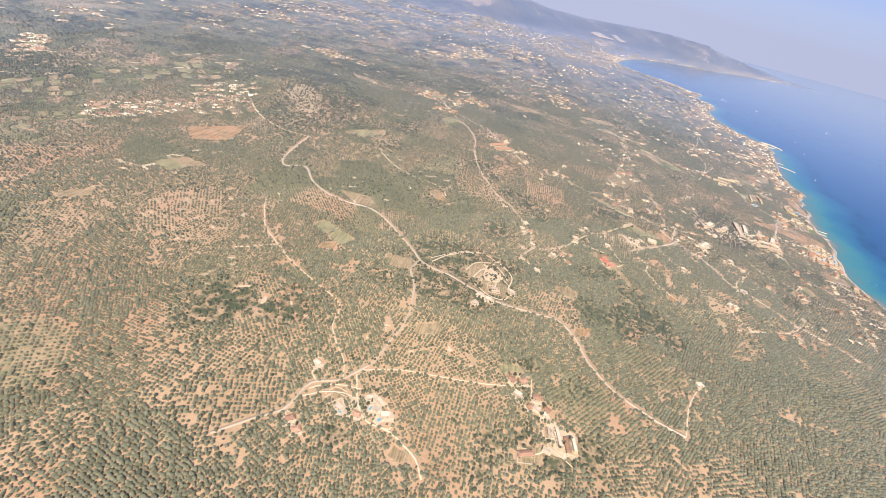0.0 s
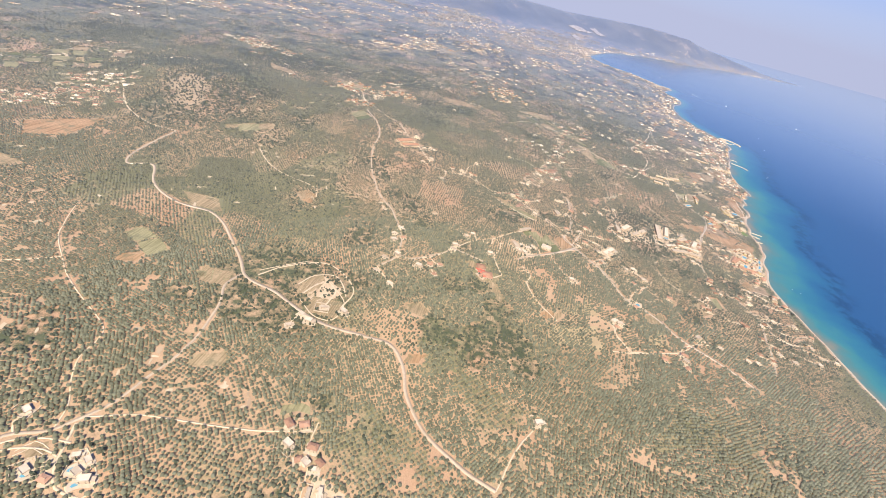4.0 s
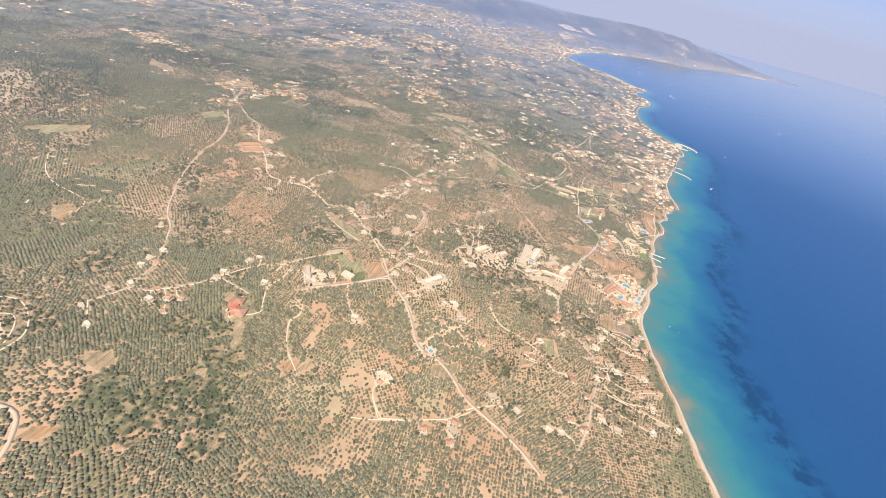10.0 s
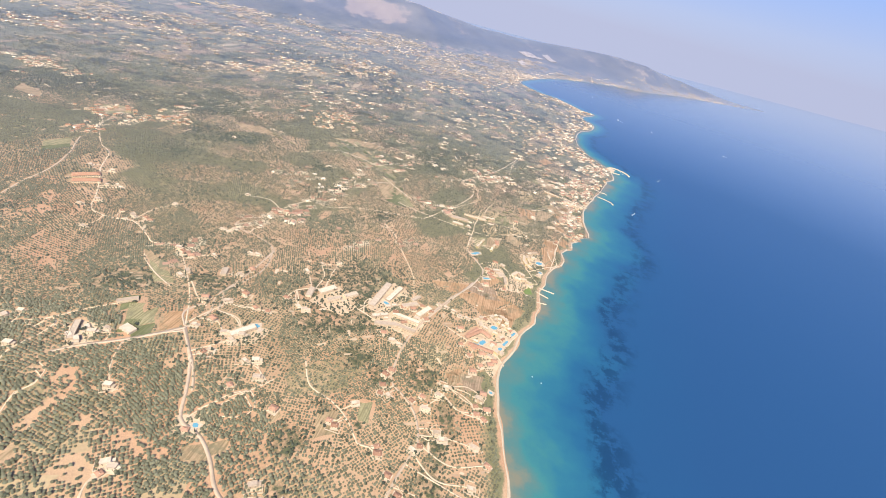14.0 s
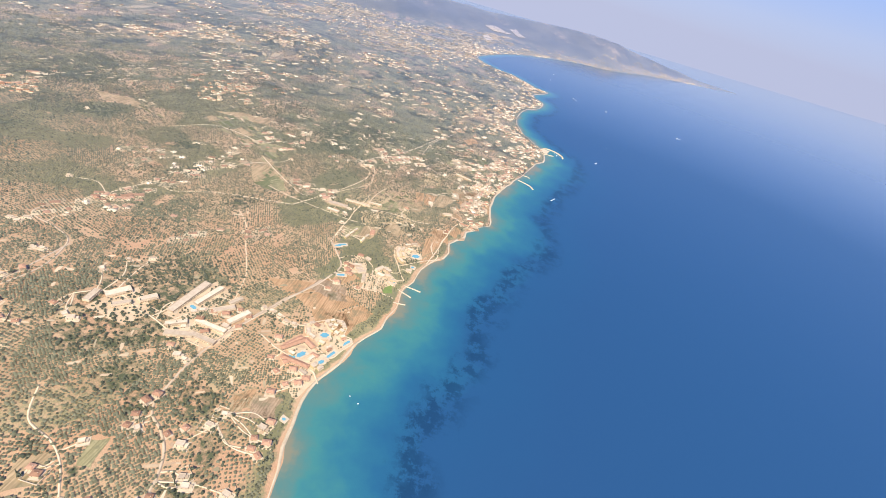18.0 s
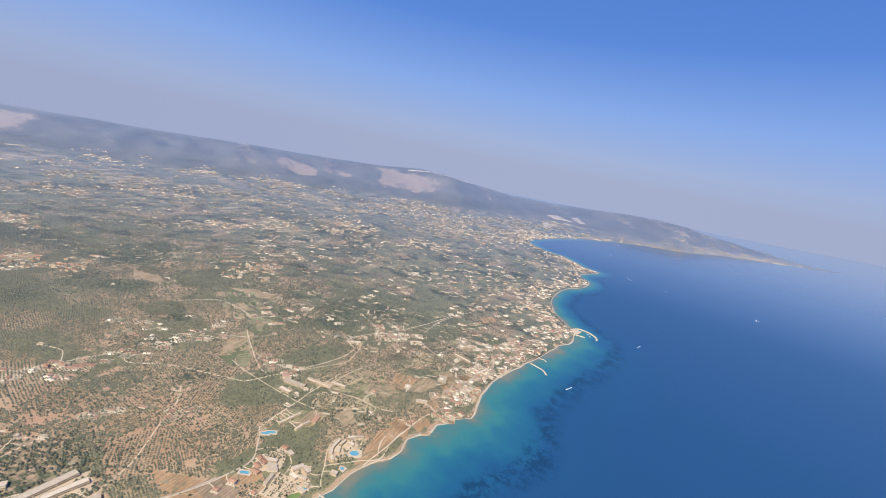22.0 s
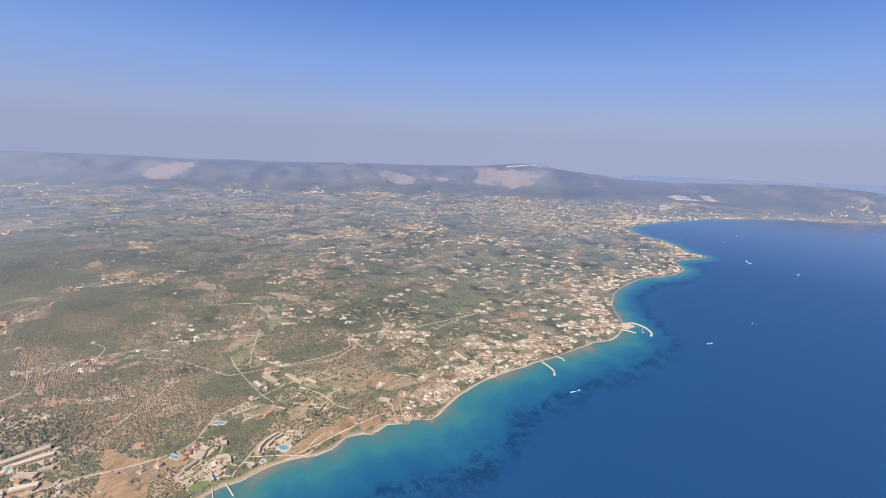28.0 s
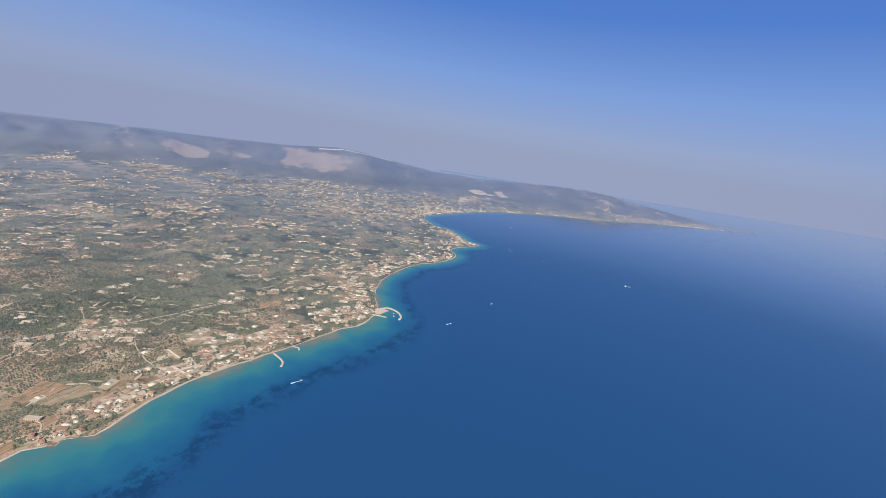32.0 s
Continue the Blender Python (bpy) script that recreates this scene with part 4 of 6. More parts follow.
BLOCKS = [q for q in BLOCKS if not by_resort(*q[1])]
POOLS = [q for q in POOLS if not by_resort(q[0], q[1])]
VILLAGES = [q for q in VILLAGES if not by_resort(sum(c[0] for c in q[2]) / 4, sum(c[1] for c in q[2]) / 4)]
FIELDS = [q for q in FIELDS if q[0] not in ("paved", "lawn") or not by_resort(sum(c[0] for c in q[1]) / 4, sum(c[1] for c in q[1]) / 4)]
TILED_1, TILED_2, TILED_3, WHITE_1, WHITE_2, WHITE_3 = ([q for q in some if not by_resort(*q)] for some in (TILED_1, TILED_2, TILED_3, WHITE_1, WHITE_2, WHITE_3))
BLOCKS += [
    ('w', (435, 619), (438, 622), 3),
    ('r', (439, 621), (443, 620), 3),
    ('w', (446, 626), (448, 629), 3),
    ('y', (449, 629), (452, 632), 3),
    ('w', (454, 631), (459, 632), 3),
    ('w', (460, 631), (463, 627), 3),
    ('y', (460, 623), (464, 622), 3),
    ('w', (457, 619), (461, 618), 3),
    ('w', (450, 623), (452, 626), 3),
    ('y', (453, 621), (456, 620), 3),
    ('w', (454, 610), (458, 609), 3),
    ('y', (450, 604), (455, 603), 3),
    ('w', (453, 626), (457, 626), 3),
    ('y', (464, 615), (467, 618), 2.5),
    ('r', (466, 613), (468, 616), 2),
    ('w', (458, 599), (461, 603), 2.5),
    ('r', (460, 597), (462, 601), 2),
    ('w', (436, 614), (439, 608), 3),
    ('w', (440, 608), (445, 606), 3),
    ('r', (428, 589), (436, 603), 4),
    ('r', (439, 602), (449, 596), 4),
    ('y', (434, 585), (439, 584), 3),
    ('r', (450, 590), (456, 589), 3),
    ('w', (451, 583), (453, 588), 3),
    ('y', (456, 578), (458, 582), 4),
    ('r', (454, 566), (459, 568), 4),
    ('w', (449, 572), (455, 570), 3),
    ('r', (435, 574), (438, 577), 4),
    ('w', (461, 578), (463, 582), 3),
    ('y', (471, 771), (472, 758), 3),
    ('y', (472, 758), (476, 750), 3),
    ('y', (477, 749), (482, 745), 3),
    ('y', (476, 774), (476, 765), 2.5),
    ('y', (477, 763), (480, 756), 2.5),
    ('w', (476, 778), (481, 783), 3),
    ('w', (482, 784), (488, 788), 3),
    ('w', (480, 772), (486, 773), 3),
    ('r', (428, 713), (433, 712), 4),
    ('r', (434, 711), (439, 711), 4),
    ('r', (435, 734), (441, 734), 4),
    ('w', (437, 714), (445, 717), 4),
    ('w', (441, 709), (449, 712), 4),
    ('r', (432, 706), (438, 703), 4),
    ('w', (445, 705), (452, 710), 4),
    ('r', (435, 699), (442, 699), 4),
    ('w', (444, 732), (450, 730), 4),
    ('w', (461, 717), (466, 726), 4),
    ('w', (464, 712), (471, 711), 4),
    ('w', (467, 725), (475, 722), 4),
    ('w', (471, 714), (478, 715), 3),
    ('w', (489, 733), (495, 734), 4),
    ('w', (477, 704), (486, 703), 3),
    ('y', (479, 709), (484, 710), 3),
]
FIELDS += [
    ('paved', [(431, 618), (459, 636), (465, 619), (454, 598)]),
    ('paved', [(454, 598), (465, 619), (475, 616), (465, 592)]),
    ('paved', [(429, 588), (437, 604), (451, 596), (446, 581)]),
    ('paved', [(446, 581), (451, 596), (466, 590), (460, 577)]),
    ('paved', [(468, 769), (490, 791), (499, 764), (479, 744)]),
    ('paved', [(457, 685), (454, 710), (487, 713), (476, 687)]),
    ('lawn', [(474, 695), (484, 702), (488, 689), (479, 687)]),
    ('paved', [(426, 714), (438, 738), (453, 712), (436, 695)]),
    ('paved', [(458, 719), (472, 729), (480, 714), (468, 706)]),
]
POOLS += [
    (451, 613, 7, 5, 26),
    (470, 612, 9, 2.2, 60),
    (464, 596, 9, 2.2, 66),
    (443, 587, 8, 4, 59),
    (460, 586, 5, 3, 56),
    (492, 765, 9, 6, 29),
    (413, 743, 9, 3, 32),
    (432, 694, 8, 3, 23),
    (482, 707, 5, 3, 45),
]
ROADS += [
    (1.1, [(436, 609), (433, 618), (439, 625), (450, 633), (459, 634), (464, 628), (464, 618)]),
    (1.1, [(438, 605), (452, 598), (465, 592), (470, 603), (475, 615), (472, 619), (465, 619)]),
    (1.5, [(424, 585), (435, 582), (451, 577), (458, 576), (466, 567)]),
    (1.1, [(472, 782), (467, 768), (470, 754), (479, 739), (486, 724), (492, 716)]),
    (1.1, [(454, 707), (456, 694), (458, 684)]),
    (1.1, [(459, 710), (461, 697), (463, 684)]),
    (1.1, [(467, 708), (469, 687)]),
    (1.1, [(448, 683), (462, 686), (476, 686), (489, 685)]),
    (1.2, [(515, 823), (512, 800), (515, 777), (511, 769), (499, 758), (480, 738)]),
    (1.2, [(503, 804), (505, 789), (511, 776)]),
]
FIELDS += [
    ('straw', [(-3, 305), (3, 329), (14, 328), (11, 305)]),
    ('straw', [(14, 306), (34, 309), (36, 291), (14, 287)]),
    ('yellow', [(-73, 292), (-51, 302), (-48, 290), (-69, 286)]),
    ('straw', [(-26, 227), (-11, 235), (-5, 225), (-24, 218)]),
    ('yellow', [(39, 215), (53, 220), (54, 215), (40, 210)]),
    ('red', [(94, 281), (107, 285), (105, 276), (94, 273)]),
    ('straw', [(76, 325), (86, 329), (96, 320), (90, 319)]),
    ('straw', [(282, 409), (293, 418), (299, 412), (286, 402)]),
    ('paved', [(264, 424), (274, 431), (279, 421), (268, 414)]),
    ('red', [(187, 370), (194, 376), (199, 370), (193, 365)]),
    ('olive', [(198, 469), (219, 469), (221, 458), (206, 454)]),
    ('olive', [(205, 392), (233, 402), (240, 391), (214, 380)]),
    ('olive', [(273, 396), (293, 405), (301, 378), (284, 371)]),
    ('red', [(198, 487), (211, 494), (215, 487), (204, 480)]),
    ('green', [(167, 494), (178, 500), (195, 469), (186, 465)]),
    ('straw', [(344, 461), (354, 468), (360, 452), (349, 441)]),
    ('straw', [(281, 408), (295, 416), (300, 413), (287, 404)]),
    ('red', [(420, 537), (432, 545), (434, 532), (424, 527)]),
    ('brown', [(433, 541), (450, 545), (450, 530), (436, 524)]),
    ('red', [(383, 605), (391, 612), (394, 603), (385, 597)]),
    ('paved', [(247, 500), (260, 514), (269, 498), (257, 485)]),
    ('olive', [(270, 557), (285, 562), (288, 551), (276, 545)]),
    ('paved', [(357, 584), (380, 580), (378, 570), (357, 572)]),
    ('yellow', [(365, 483), (376, 486), (378, 469), (370, 468)]),
    ('straw', [(283, 410), (297, 418), (299, 408), (286, 402)]),
    ('red', [(189, 372), (197, 375), (200, 369), (193, 366)]),
    ('olive', [(192, 358), (238, 374), (241, 347), (197, 338)]),
    ('red', [(291, 365), (297, 366), (297, 360), (293, 359)]),
    ('green', [(178, 480), (188, 485), (194, 471), (184, 464)]),
    ('yellow', [(383, 1018), (393, 1029), (411, 1002), (401, 992)]),
    ('straw', [(471, 1064), (479, 1090), (494, 1074), (480, 1057)]),
    ('red', [(480, 1208), (495, 1240), (510, 1215), (491, 1188)]),
    ('straw', [(493, 1027), (496, 1039), (521, 1028), (518, 1016)]),
    ('olive', [(447, 1000), (471, 1007), (480, 966), (459, 951)]),
    ('straw', [(540, 1117), (565, 1159), (573, 1130), (551, 1094)]),
    ('red', [(562, 1094), (580, 1115), (585, 1089), (570, 1073)]),
    ('red', [(502, 944), (517, 972), (534, 964), (519, 930)]),
    ('brown', [(512, 968), (533, 983), (545, 970), (529, 952)]),
    ('red', [(497, 823), (499, 834), (515, 829), (519, 817)]),
    ('red', [(518, 834), (524, 857), (534, 851), (527, 830)]),
    ('red', [(512, 883), (514, 895), (527, 886), (525, 878)]),
    ('red', [(517, 926), (515, 935), (536, 929), (536, 922)]),
    ('straw', [(168, 919), (174, 939), (201, 924), (190, 913)]),
    ('red', [(502, 950), (503, 964), (519, 958), (516, 943)]),
    ('red', [(519, 966), (533, 983), (543, 969), (534, 956)]),
    ('red', [(553, 927), (557, 953), (563, 942), (561, 922)]),
]
ROADS += [
    (0.9, [(273, 434), (287, 453), (294, 459), (304, 448), (298, 439), (289, 436)]),
    (0.9, [(271, 427), (279, 443), (288, 456), (302, 448)]),
    (0.8, [(163, 428), (172, 424), (174, 412), (171, 406), (180, 388), (190, 375)]),
    (0.8, [(259, 385), (253, 378), (254, 370), (266, 357)]),
    (1.0, [(244, 350), (266, 357), (293, 369), (309, 377), (324, 391)]),
    (0.8, [(2, 340), (-11, 340), (-36, 313)]),
    (0.8, [(5, 298), (21, 287), (35, 289), (36, 308), (18, 323)]),
    (0.9, [(427, 1063), (427, 1117), (435, 1162), (455, 1223)]),
    (0.9, [(406, 837), (407, 879), (414, 905)]),
    (0.9, [(418, 1048), (448, 1021), (490, 1000), (522, 993)]),
    (0.9, [(535, 1080), (550, 1139), (586, 1126), (610, 1119)]),
    (0.9, [(536, 917), (538, 953), (542, 978)]),
    (0.9, [(286, 813), (317, 806), (375, 797), (407, 796)]),
    (0.9, [(410, 834), (445, 841), (473, 840), (491, 845)]),
    (0.9, [(357, 843), (376, 875), (389, 901), (383, 935), (373, 967)]),
]

# hamlets over the far plain and at the mountain's foot
VILLAGES += [
    (14, 0.3, [(-1046, 1283), (-1020, 1318), (-865, 1244), (-891, 1213)]),
    (34, 0.3, [(-791, 1134), (-717, 1221), (-607, 1166), (-682, 1087)]),
    (13, 0.3, [(-1263, 1368), (-1239, 1410), (-1132, 1359), (-1157, 1321)]),
    (18, 0.2, [(-1375, 1573), (-1322, 1654), (-1241, 1608), (-1292, 1529)]),
    (26, 0.2, [(-796, 1334), (-744, 1395), (-671, 1350), (-721, 1293)]),
    (40, 0.2, [(-774, 1434), (-683, 1535), (-575, 1455), (-660, 1362)]),
    (20, 0.2, [(-1163, 1887), (-1100, 1974), (-991, 1886), (-1050, 1803)]),
    (40, 0.3, [(-314, 1275), (-226, 1335), (-164, 1280), (-248, 1226)]),
    (22, 0.3, [(-658, 1714), (-611, 1783), (-464, 1642), (-513, 1587)]),
]
VILLAGES += [
    (50, 0.4, [(-295, 1448), (-204, 1492), (-95, 1377), (-167, 1330)]),
    (90, 0.3, [(-456, 2152), (-211, 2490), (-67, 2193), (-279, 1907)]),
    (80, 0.3, [(-204, 2443), (27, 2738), (140, 2392), (-63, 2156)]),
    (56, 0.3, [(88, 1626), (193, 1775), (244, 1657), (141, 1536)]),
    (70, 0.3, [(177, 2098), (318, 2261), (389, 1972), (268, 1842)]),
    (60, 0.4, [(243, 2496), (328, 2604), (401, 2250), (332, 2150)]),
    (30, 0.3, [(67, 2134), (212, 2296), (256, 2151), (125, 1996)]),
    (24, 0.3, [(-570, 2018), (-480, 2146), (-359, 1982), (-448, 1877)]),
    (26, 0.4, [(-492, 929), (-446, 966), (-367, 934), (-409, 899)]),
]
# villas with pools in an oval of road, terraces and a walled works by the first crossroads
POOLS += [(-33, 157, 3, 1.6, 60), (-30, 151, 3, 1.6, 55), (-23, 146, 3.2, 1.6, 50), (-45, 143, 3, 1.8, 40)]
ROADS += [
    (0.8, [(-35, 156), (-32, 161), (-26, 158), (-20, 154), (-14, 146), (-16, 142), (-24, 143), (-30, 148), (-35, 156)]),
    (0.6, [(-58, 150), (-54, 157), (-46, 156)]),
    (0.6, [(-57, 148), (-53, 154), (-46, 153)]),
    (0.9, [(62, 212), (63, 200), (69, 186), (72, 171), (75, 166), (80, 164), (92, 158)]),
]
BLOCKS += [
    ('w', (79, 180), (82, 168), 2.2), ('r', (85, 176), (87, 166), 2.6), ('y', (89, 178), (91, 168), 2.4), ('w', (74, 178), (75, 172), 2.0),
    ('w', (71, 163), (76, 162), 2.6), ('r', (57, 154), (66, 158), 3.0), ('w', (64, 190), (68, 188), 3.6), ('r', (71, 192), (75, 190), 3.0),
]
FIELDS += [
    ('paved', [(72, 184), (91, 182), (94, 164), (76, 162)]), ('straw', [(-11, 135), (-2, 131), (-4, 125), (-12, 126)]),
    ('straw', [(-57, 150), (-53, 155), (-46, 154), (-50, 148)]), ('straw', [(123, 396), (131, 402), (139, 392), (132, 386)]),
    ('straw', [(113, 408), (119, 413), (126, 406), (121, 402)]),
]
WOODS += [(401, 526, 15), (373, 466, 12), (424, 497, 12), (335, 432, 12), (344, 523, 14), (429, 475, 12), (369, 511, 10), (128, 377, 14), (148, 356, 14), (113, 371, 12), (106, 435, 10)]
WOODS += [(40, 156, 9), (35, 135, 9), (58, 166, 8), (79, 157, 10), (-42, 128, 8), (62, 224, 8), (87, 220, 10), (-35, 168, 6)]
FAR_PATCHES = [  # open ploughland between the far groves: plots, corners
    (44, [(-478, 1111), (-379, 1201), (-271, 1131), (-363, 1051)]),
    (26, [(-337, 1150), (-196, 1257), (-160, 1228), (-299, 1127)]),
    (16, [(-183, 1275), (-113, 1320), (-71, 1279), (-134, 1234)]),
    (22, [(-483, 943), (-436, 980), (-358, 947), (-399, 911)]),
    (16, [(-611, 1039), (-561, 1085), (-512, 1062), (-559, 1018)]),
    (14, [(-39, 920), (6, 947), (60, 913), (19, 887)]),
    (10, [(-65, 963), (-17, 989), (9, 970), (-35, 945)]),
    (12, [(-115, 1185), (-55, 1227), (-21, 1196), (-76, 1154)]),
    (18, [(-553, 1346), (-489, 1411), (-427, 1364), (-491, 1304)]),
    (16, [(-608, 1199), (-562, 1246), (-464, 1188), (-509, 1146)]),
]
FAR_PATCHES += [
    (12, [(-447, 1038), (-398, 1081), (-355, 1058), (-403, 1017)]),
    (7, [(-160, 1060), (-122, 1083), (-95, 1064), (-134, 1044)]),
    (6, [(-129, 1462), (-76, 1498), (-56, 1472), (-107, 1437)]),
    (50, [(-430, 2159), (-221, 2447), (-153, 2309), (-349, 2044)]),
    (50, [(90, 2119), (252, 2303), (308, 2103), (169, 1926)]),
    (24, [(100, 1585), (190, 1709), (221, 1641), (131, 1532)]),
    (16, [(-594, 2195), (-476, 2362), (-416, 2270), (-526, 2109)]),
    (60, [(-204, 2443), (27, 2738), (140, 2392), (-63, 2156)]),
]
WOODS += [(-350, 700, 45), (-300, 690, 40), (-240, 600, 30), (-220, 650, 30), (-265, 590, 24), (33, 488, 12), (60, 450, 12), (-30, 545, 14),
          (143, 520, 20), (-33, 838, 26), (21, 847, 22), (289, 766, 12), (197, 796, 14), (112, 1144, 26), (61, 1366, 30), (105, 1300, 26),
          (-9, 1478, 34), (151, 1243, 24), (-131, 1322, 34), (-172, 1497, 40), (157, 841, 16), (-71, 267, 20), (-124, 201, 30), (175, 327, 20)]


# ---- parcels: the patchwork of groves, scrub and bare plots ----
rng = np.random.default_rng(7)
STEP = 46.0


def seeds_of(ix, iy):
    """The middle of each parcel's plot, and its kind and lie."""
    sx = (ix + 0.15 + 0.7 * lattice(ix, iy, 51)) * STEP
    sy = (iy + 0.15 + 0.7 * lattice(ix, iy, 52)) * STEP
    return sx, sy


def parcel_at(x, y):
    """The parcel (two whole numbers) that each place belongs to."""
    x, y = np.asarray(x, float), np.asarray(y, float)
    wx = x + 14 * (vnoise(x, y, 30, 61) - 0.5)
    wy = y + 14 * (vnoise(x, y, 30, 62) - 0.5)
    cx, cy = np.floor(wx / STEP), np.floor(wy / STEP)
    best, bx, by = np.full(x.shape, 1e18), cx.copy(), cy.copy()
    for dx in (-1, 0, 1):
        for dy in (-1, 0, 1):
            sx, sy = seeds_of(cx + dx, cy + dy)
            d = (sx - wx) ** 2 + (sy - wy) ** 2
            better = d < best
            best, bx, by = np.where(better, d, best), np.where(better, cx + dx, bx), np.where(better, cy + dy, by)
    return bx, by


def woodedness(x, y):
    """0 where the land is open, 1 in dense scrub."""
    v = fbm(x, y, 150, 31, 4)
    out = 0.75 * smooth(0.54, 0.70, v)
    wob = 1 + 2.4 * (fbm(x, y, 26, 33, 4) - 0.5)
    for wx, wy, wide in WOODS:
        out = np.maximum(out, 0.8 * smooth(1.7, 0.45, np.hypot(np.asarray(x) - wx, np.asarray(y) - wy) / (wide * wob)))
    return out


def clearing(x, y):
    """1 in the small bare openings between the trees."""
    return smooth(0.80, 0.90, vnoise(x, y, 13, 45)) * smooth(0.45, 0.6, vnoise(x, y, 90, 46))


def bareness(x, y):
    """0 on scrubby pasture, 1 on bare soil."""
    bx, by = parcel_at(x, y)
    v = lattice(bx, by, 77)
    near = smooth(1050, 300, np.hypot(np.asarray(x) - 230, np.asarray(y) - 280))
    return np.clip(-0.17 + 0.50 * v + 0.34 * (fbm(x, y, 140, 41, 3) - 0.45) * 2 + 0.38 * near + 0.5 * clearing(x, y), 0, 1)


# ---- ground: one sheet to the horizon ----
def steps(*runs):
    out = [runs[0][0]]
    for a, b, s in runs:
        n = max(1, int(round((b - a) / s)))
        out += list(a + (b - a) * (np.arange(n) + 1) / n)
    return np.array(out)


def sheet(xs, ys):
    gx, gy = np.meshgrid(xs, ys)
    nx, ny = len(xs), len(ys)
    i = (np.arange(ny - 1)[:, None] * nx + np.arange(nx - 1)).ravel()
    return gx.ravel(), gy.ravel(), np.stack([i, i + 1, i + nx + 1, i + nx], 1)


def floats(me, name, values):
    a = me.attributes.new(name, "FLOAT", "POINT")
    a.data.foreach_set("value", np.asarray(values, np.float32))


gx, gy, quads = sheet(steps((-5600, -2400, 100), (-2400, -800, 27), (-800, 300, 8), (300, 760, 5), (760, 2400, 40)),
                      steps((-900, 0, 60), (0, 1150, 7), (1150, 2600, 16), (2600, 4700, 36), (4700, 5400, 70)))
g_far = inland(gx, gy)
g_h = height(gx, gy, g_far)
crest_x, crest_y = np.array(RIDGE)[:, 0], np.array(RIDGE)[:, 1]
behind = gy - np.interp(gx, crest_x, crest_y)  # the far side of the mountain, out of sight from the plain
keep = (g_far > -70)[quads].any(1) & (behind < 800)[quads].all(1)
quads = quads[keep]
used, quads = np.unique(quads, return_inverse=True)
quads = quads.reshape(-1, 4)
gx, gy, g_h, g_far = gx[used], gy[used], g_h[used], g_far[used]
me = mesh_of("ground", np.stack([gx, gy, g_h], 1), quads, DRY_LAND)
floats(me, "bare", bareness(gx, gy) * smooth(0, 30, g_far) + smooth(6, 1, g_far * (1 + 1.5 * smooth(1150, 1500, gy))) * smooth(2400, 1900, gy))
floats(me, "scrub", woodedness(gx, gy) * smooth(5, 25, g_far) * 0.55)
rock_and_lit_ribs = np.zeros(len(gx))
for rx, ry, wide in BARE:
    wob = 1 + 1.1 * (fbm(gx, gy, 120, 91, 3) - 0.5)
    rock_and_lit_ribs = np.maximum(rock_and_lit_ribs, smooth(1.35, 0.4, np.hypot(gx - rx, gy - ry) / (wide * wob)))
slope = smooth(32, 64, g_h) * smooth(1500, 2300, np.hypot(gx - 300, gy - 300))
# pale streaks down the ribs: bare stone, and their lit faces put into colour
rock_and_lit_ribs = np.maximum(rock_and_lit_ribs, 0.55 * slope * smooth(-2200, -1300, gx) * smooth(0.46, 0.62, fbm(0.74 * gx + 0.67 * gy, 0.22 * (0.74 * gy - 0.67 * gx), 130, 92, 3)))
floats(me, "rock_and_lit_ribs", rock_and_lit_ribs * 0.46)
floats(me, "distant", smooth(430, 900, np.hypot(gx - 230, gy - 260)))
floats(me, "plain", smooth(900, 1200, np.hypot(gx - 250, gy - 250)) * smooth(22, 10, g_h) * smooth(30, 60, g_far))
floats(me, "high", smooth(4, 26, g_h) * smooth(1500, 2300, np.hypot(gx - 300, gy - 300)))
me.shade_smooth()
tagged(new("ground", me), "dry summer land with olive groves, scrub and bare plots", "ground", kind="structure")

sx, sy, s_quads = sheet(steps((-600, 260, 120), (260, 800, 6), (800, 1500, 30), (1500, 9000, 300)),
                        steps((-1500, 0, 100), (0, 1400, 7), (1400, 2600, 20), (2600, 4800, 60), (4800, 9000, 400)))
s_far = -inland(sx, sy)
keep = (s_far > -40)[s_quads].any(1)
s_quads = s_quads[keep]
used, s_quads = np.unique(s_quads, return_inverse=True)
s_quads = s_quads.reshape(-1, 4)
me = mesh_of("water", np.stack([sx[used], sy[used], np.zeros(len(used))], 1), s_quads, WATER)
floats(me, "offshore", np.clip(s_far[used] / (220.0 - 95 * smooth(1150, 1500, sy[used])), 0, 1))
tagged(new("water", me), "calm blue sea, turquoise over the sandy shallows", "sea", kind="structure")


# ---- roads and fields ----
TAKEN = np.zeros((1500, 1700), bool)  # a map of a metre's grain: where no tree stands
OX, OY = -900, -100


def take(x, y, reach):
    n = int(math.ceil(reach))
    x, y = np.atleast_1d(x), np.atleast_1d(y)
    for dx in range(-n, n + 1):
        for dy in range(-n, n + 1):
            if dx * dx + dy * dy <= reach * reach:
                i, j = (x - OX + dx).astype(int), (y - OY + dy).astype(int)
                ok = (i >= 0) & (i < TAKEN.shape[0]) & (j >= 0) & (j < TAKEN.shape[1])
                TAKEN[i[ok], j[ok]] = True


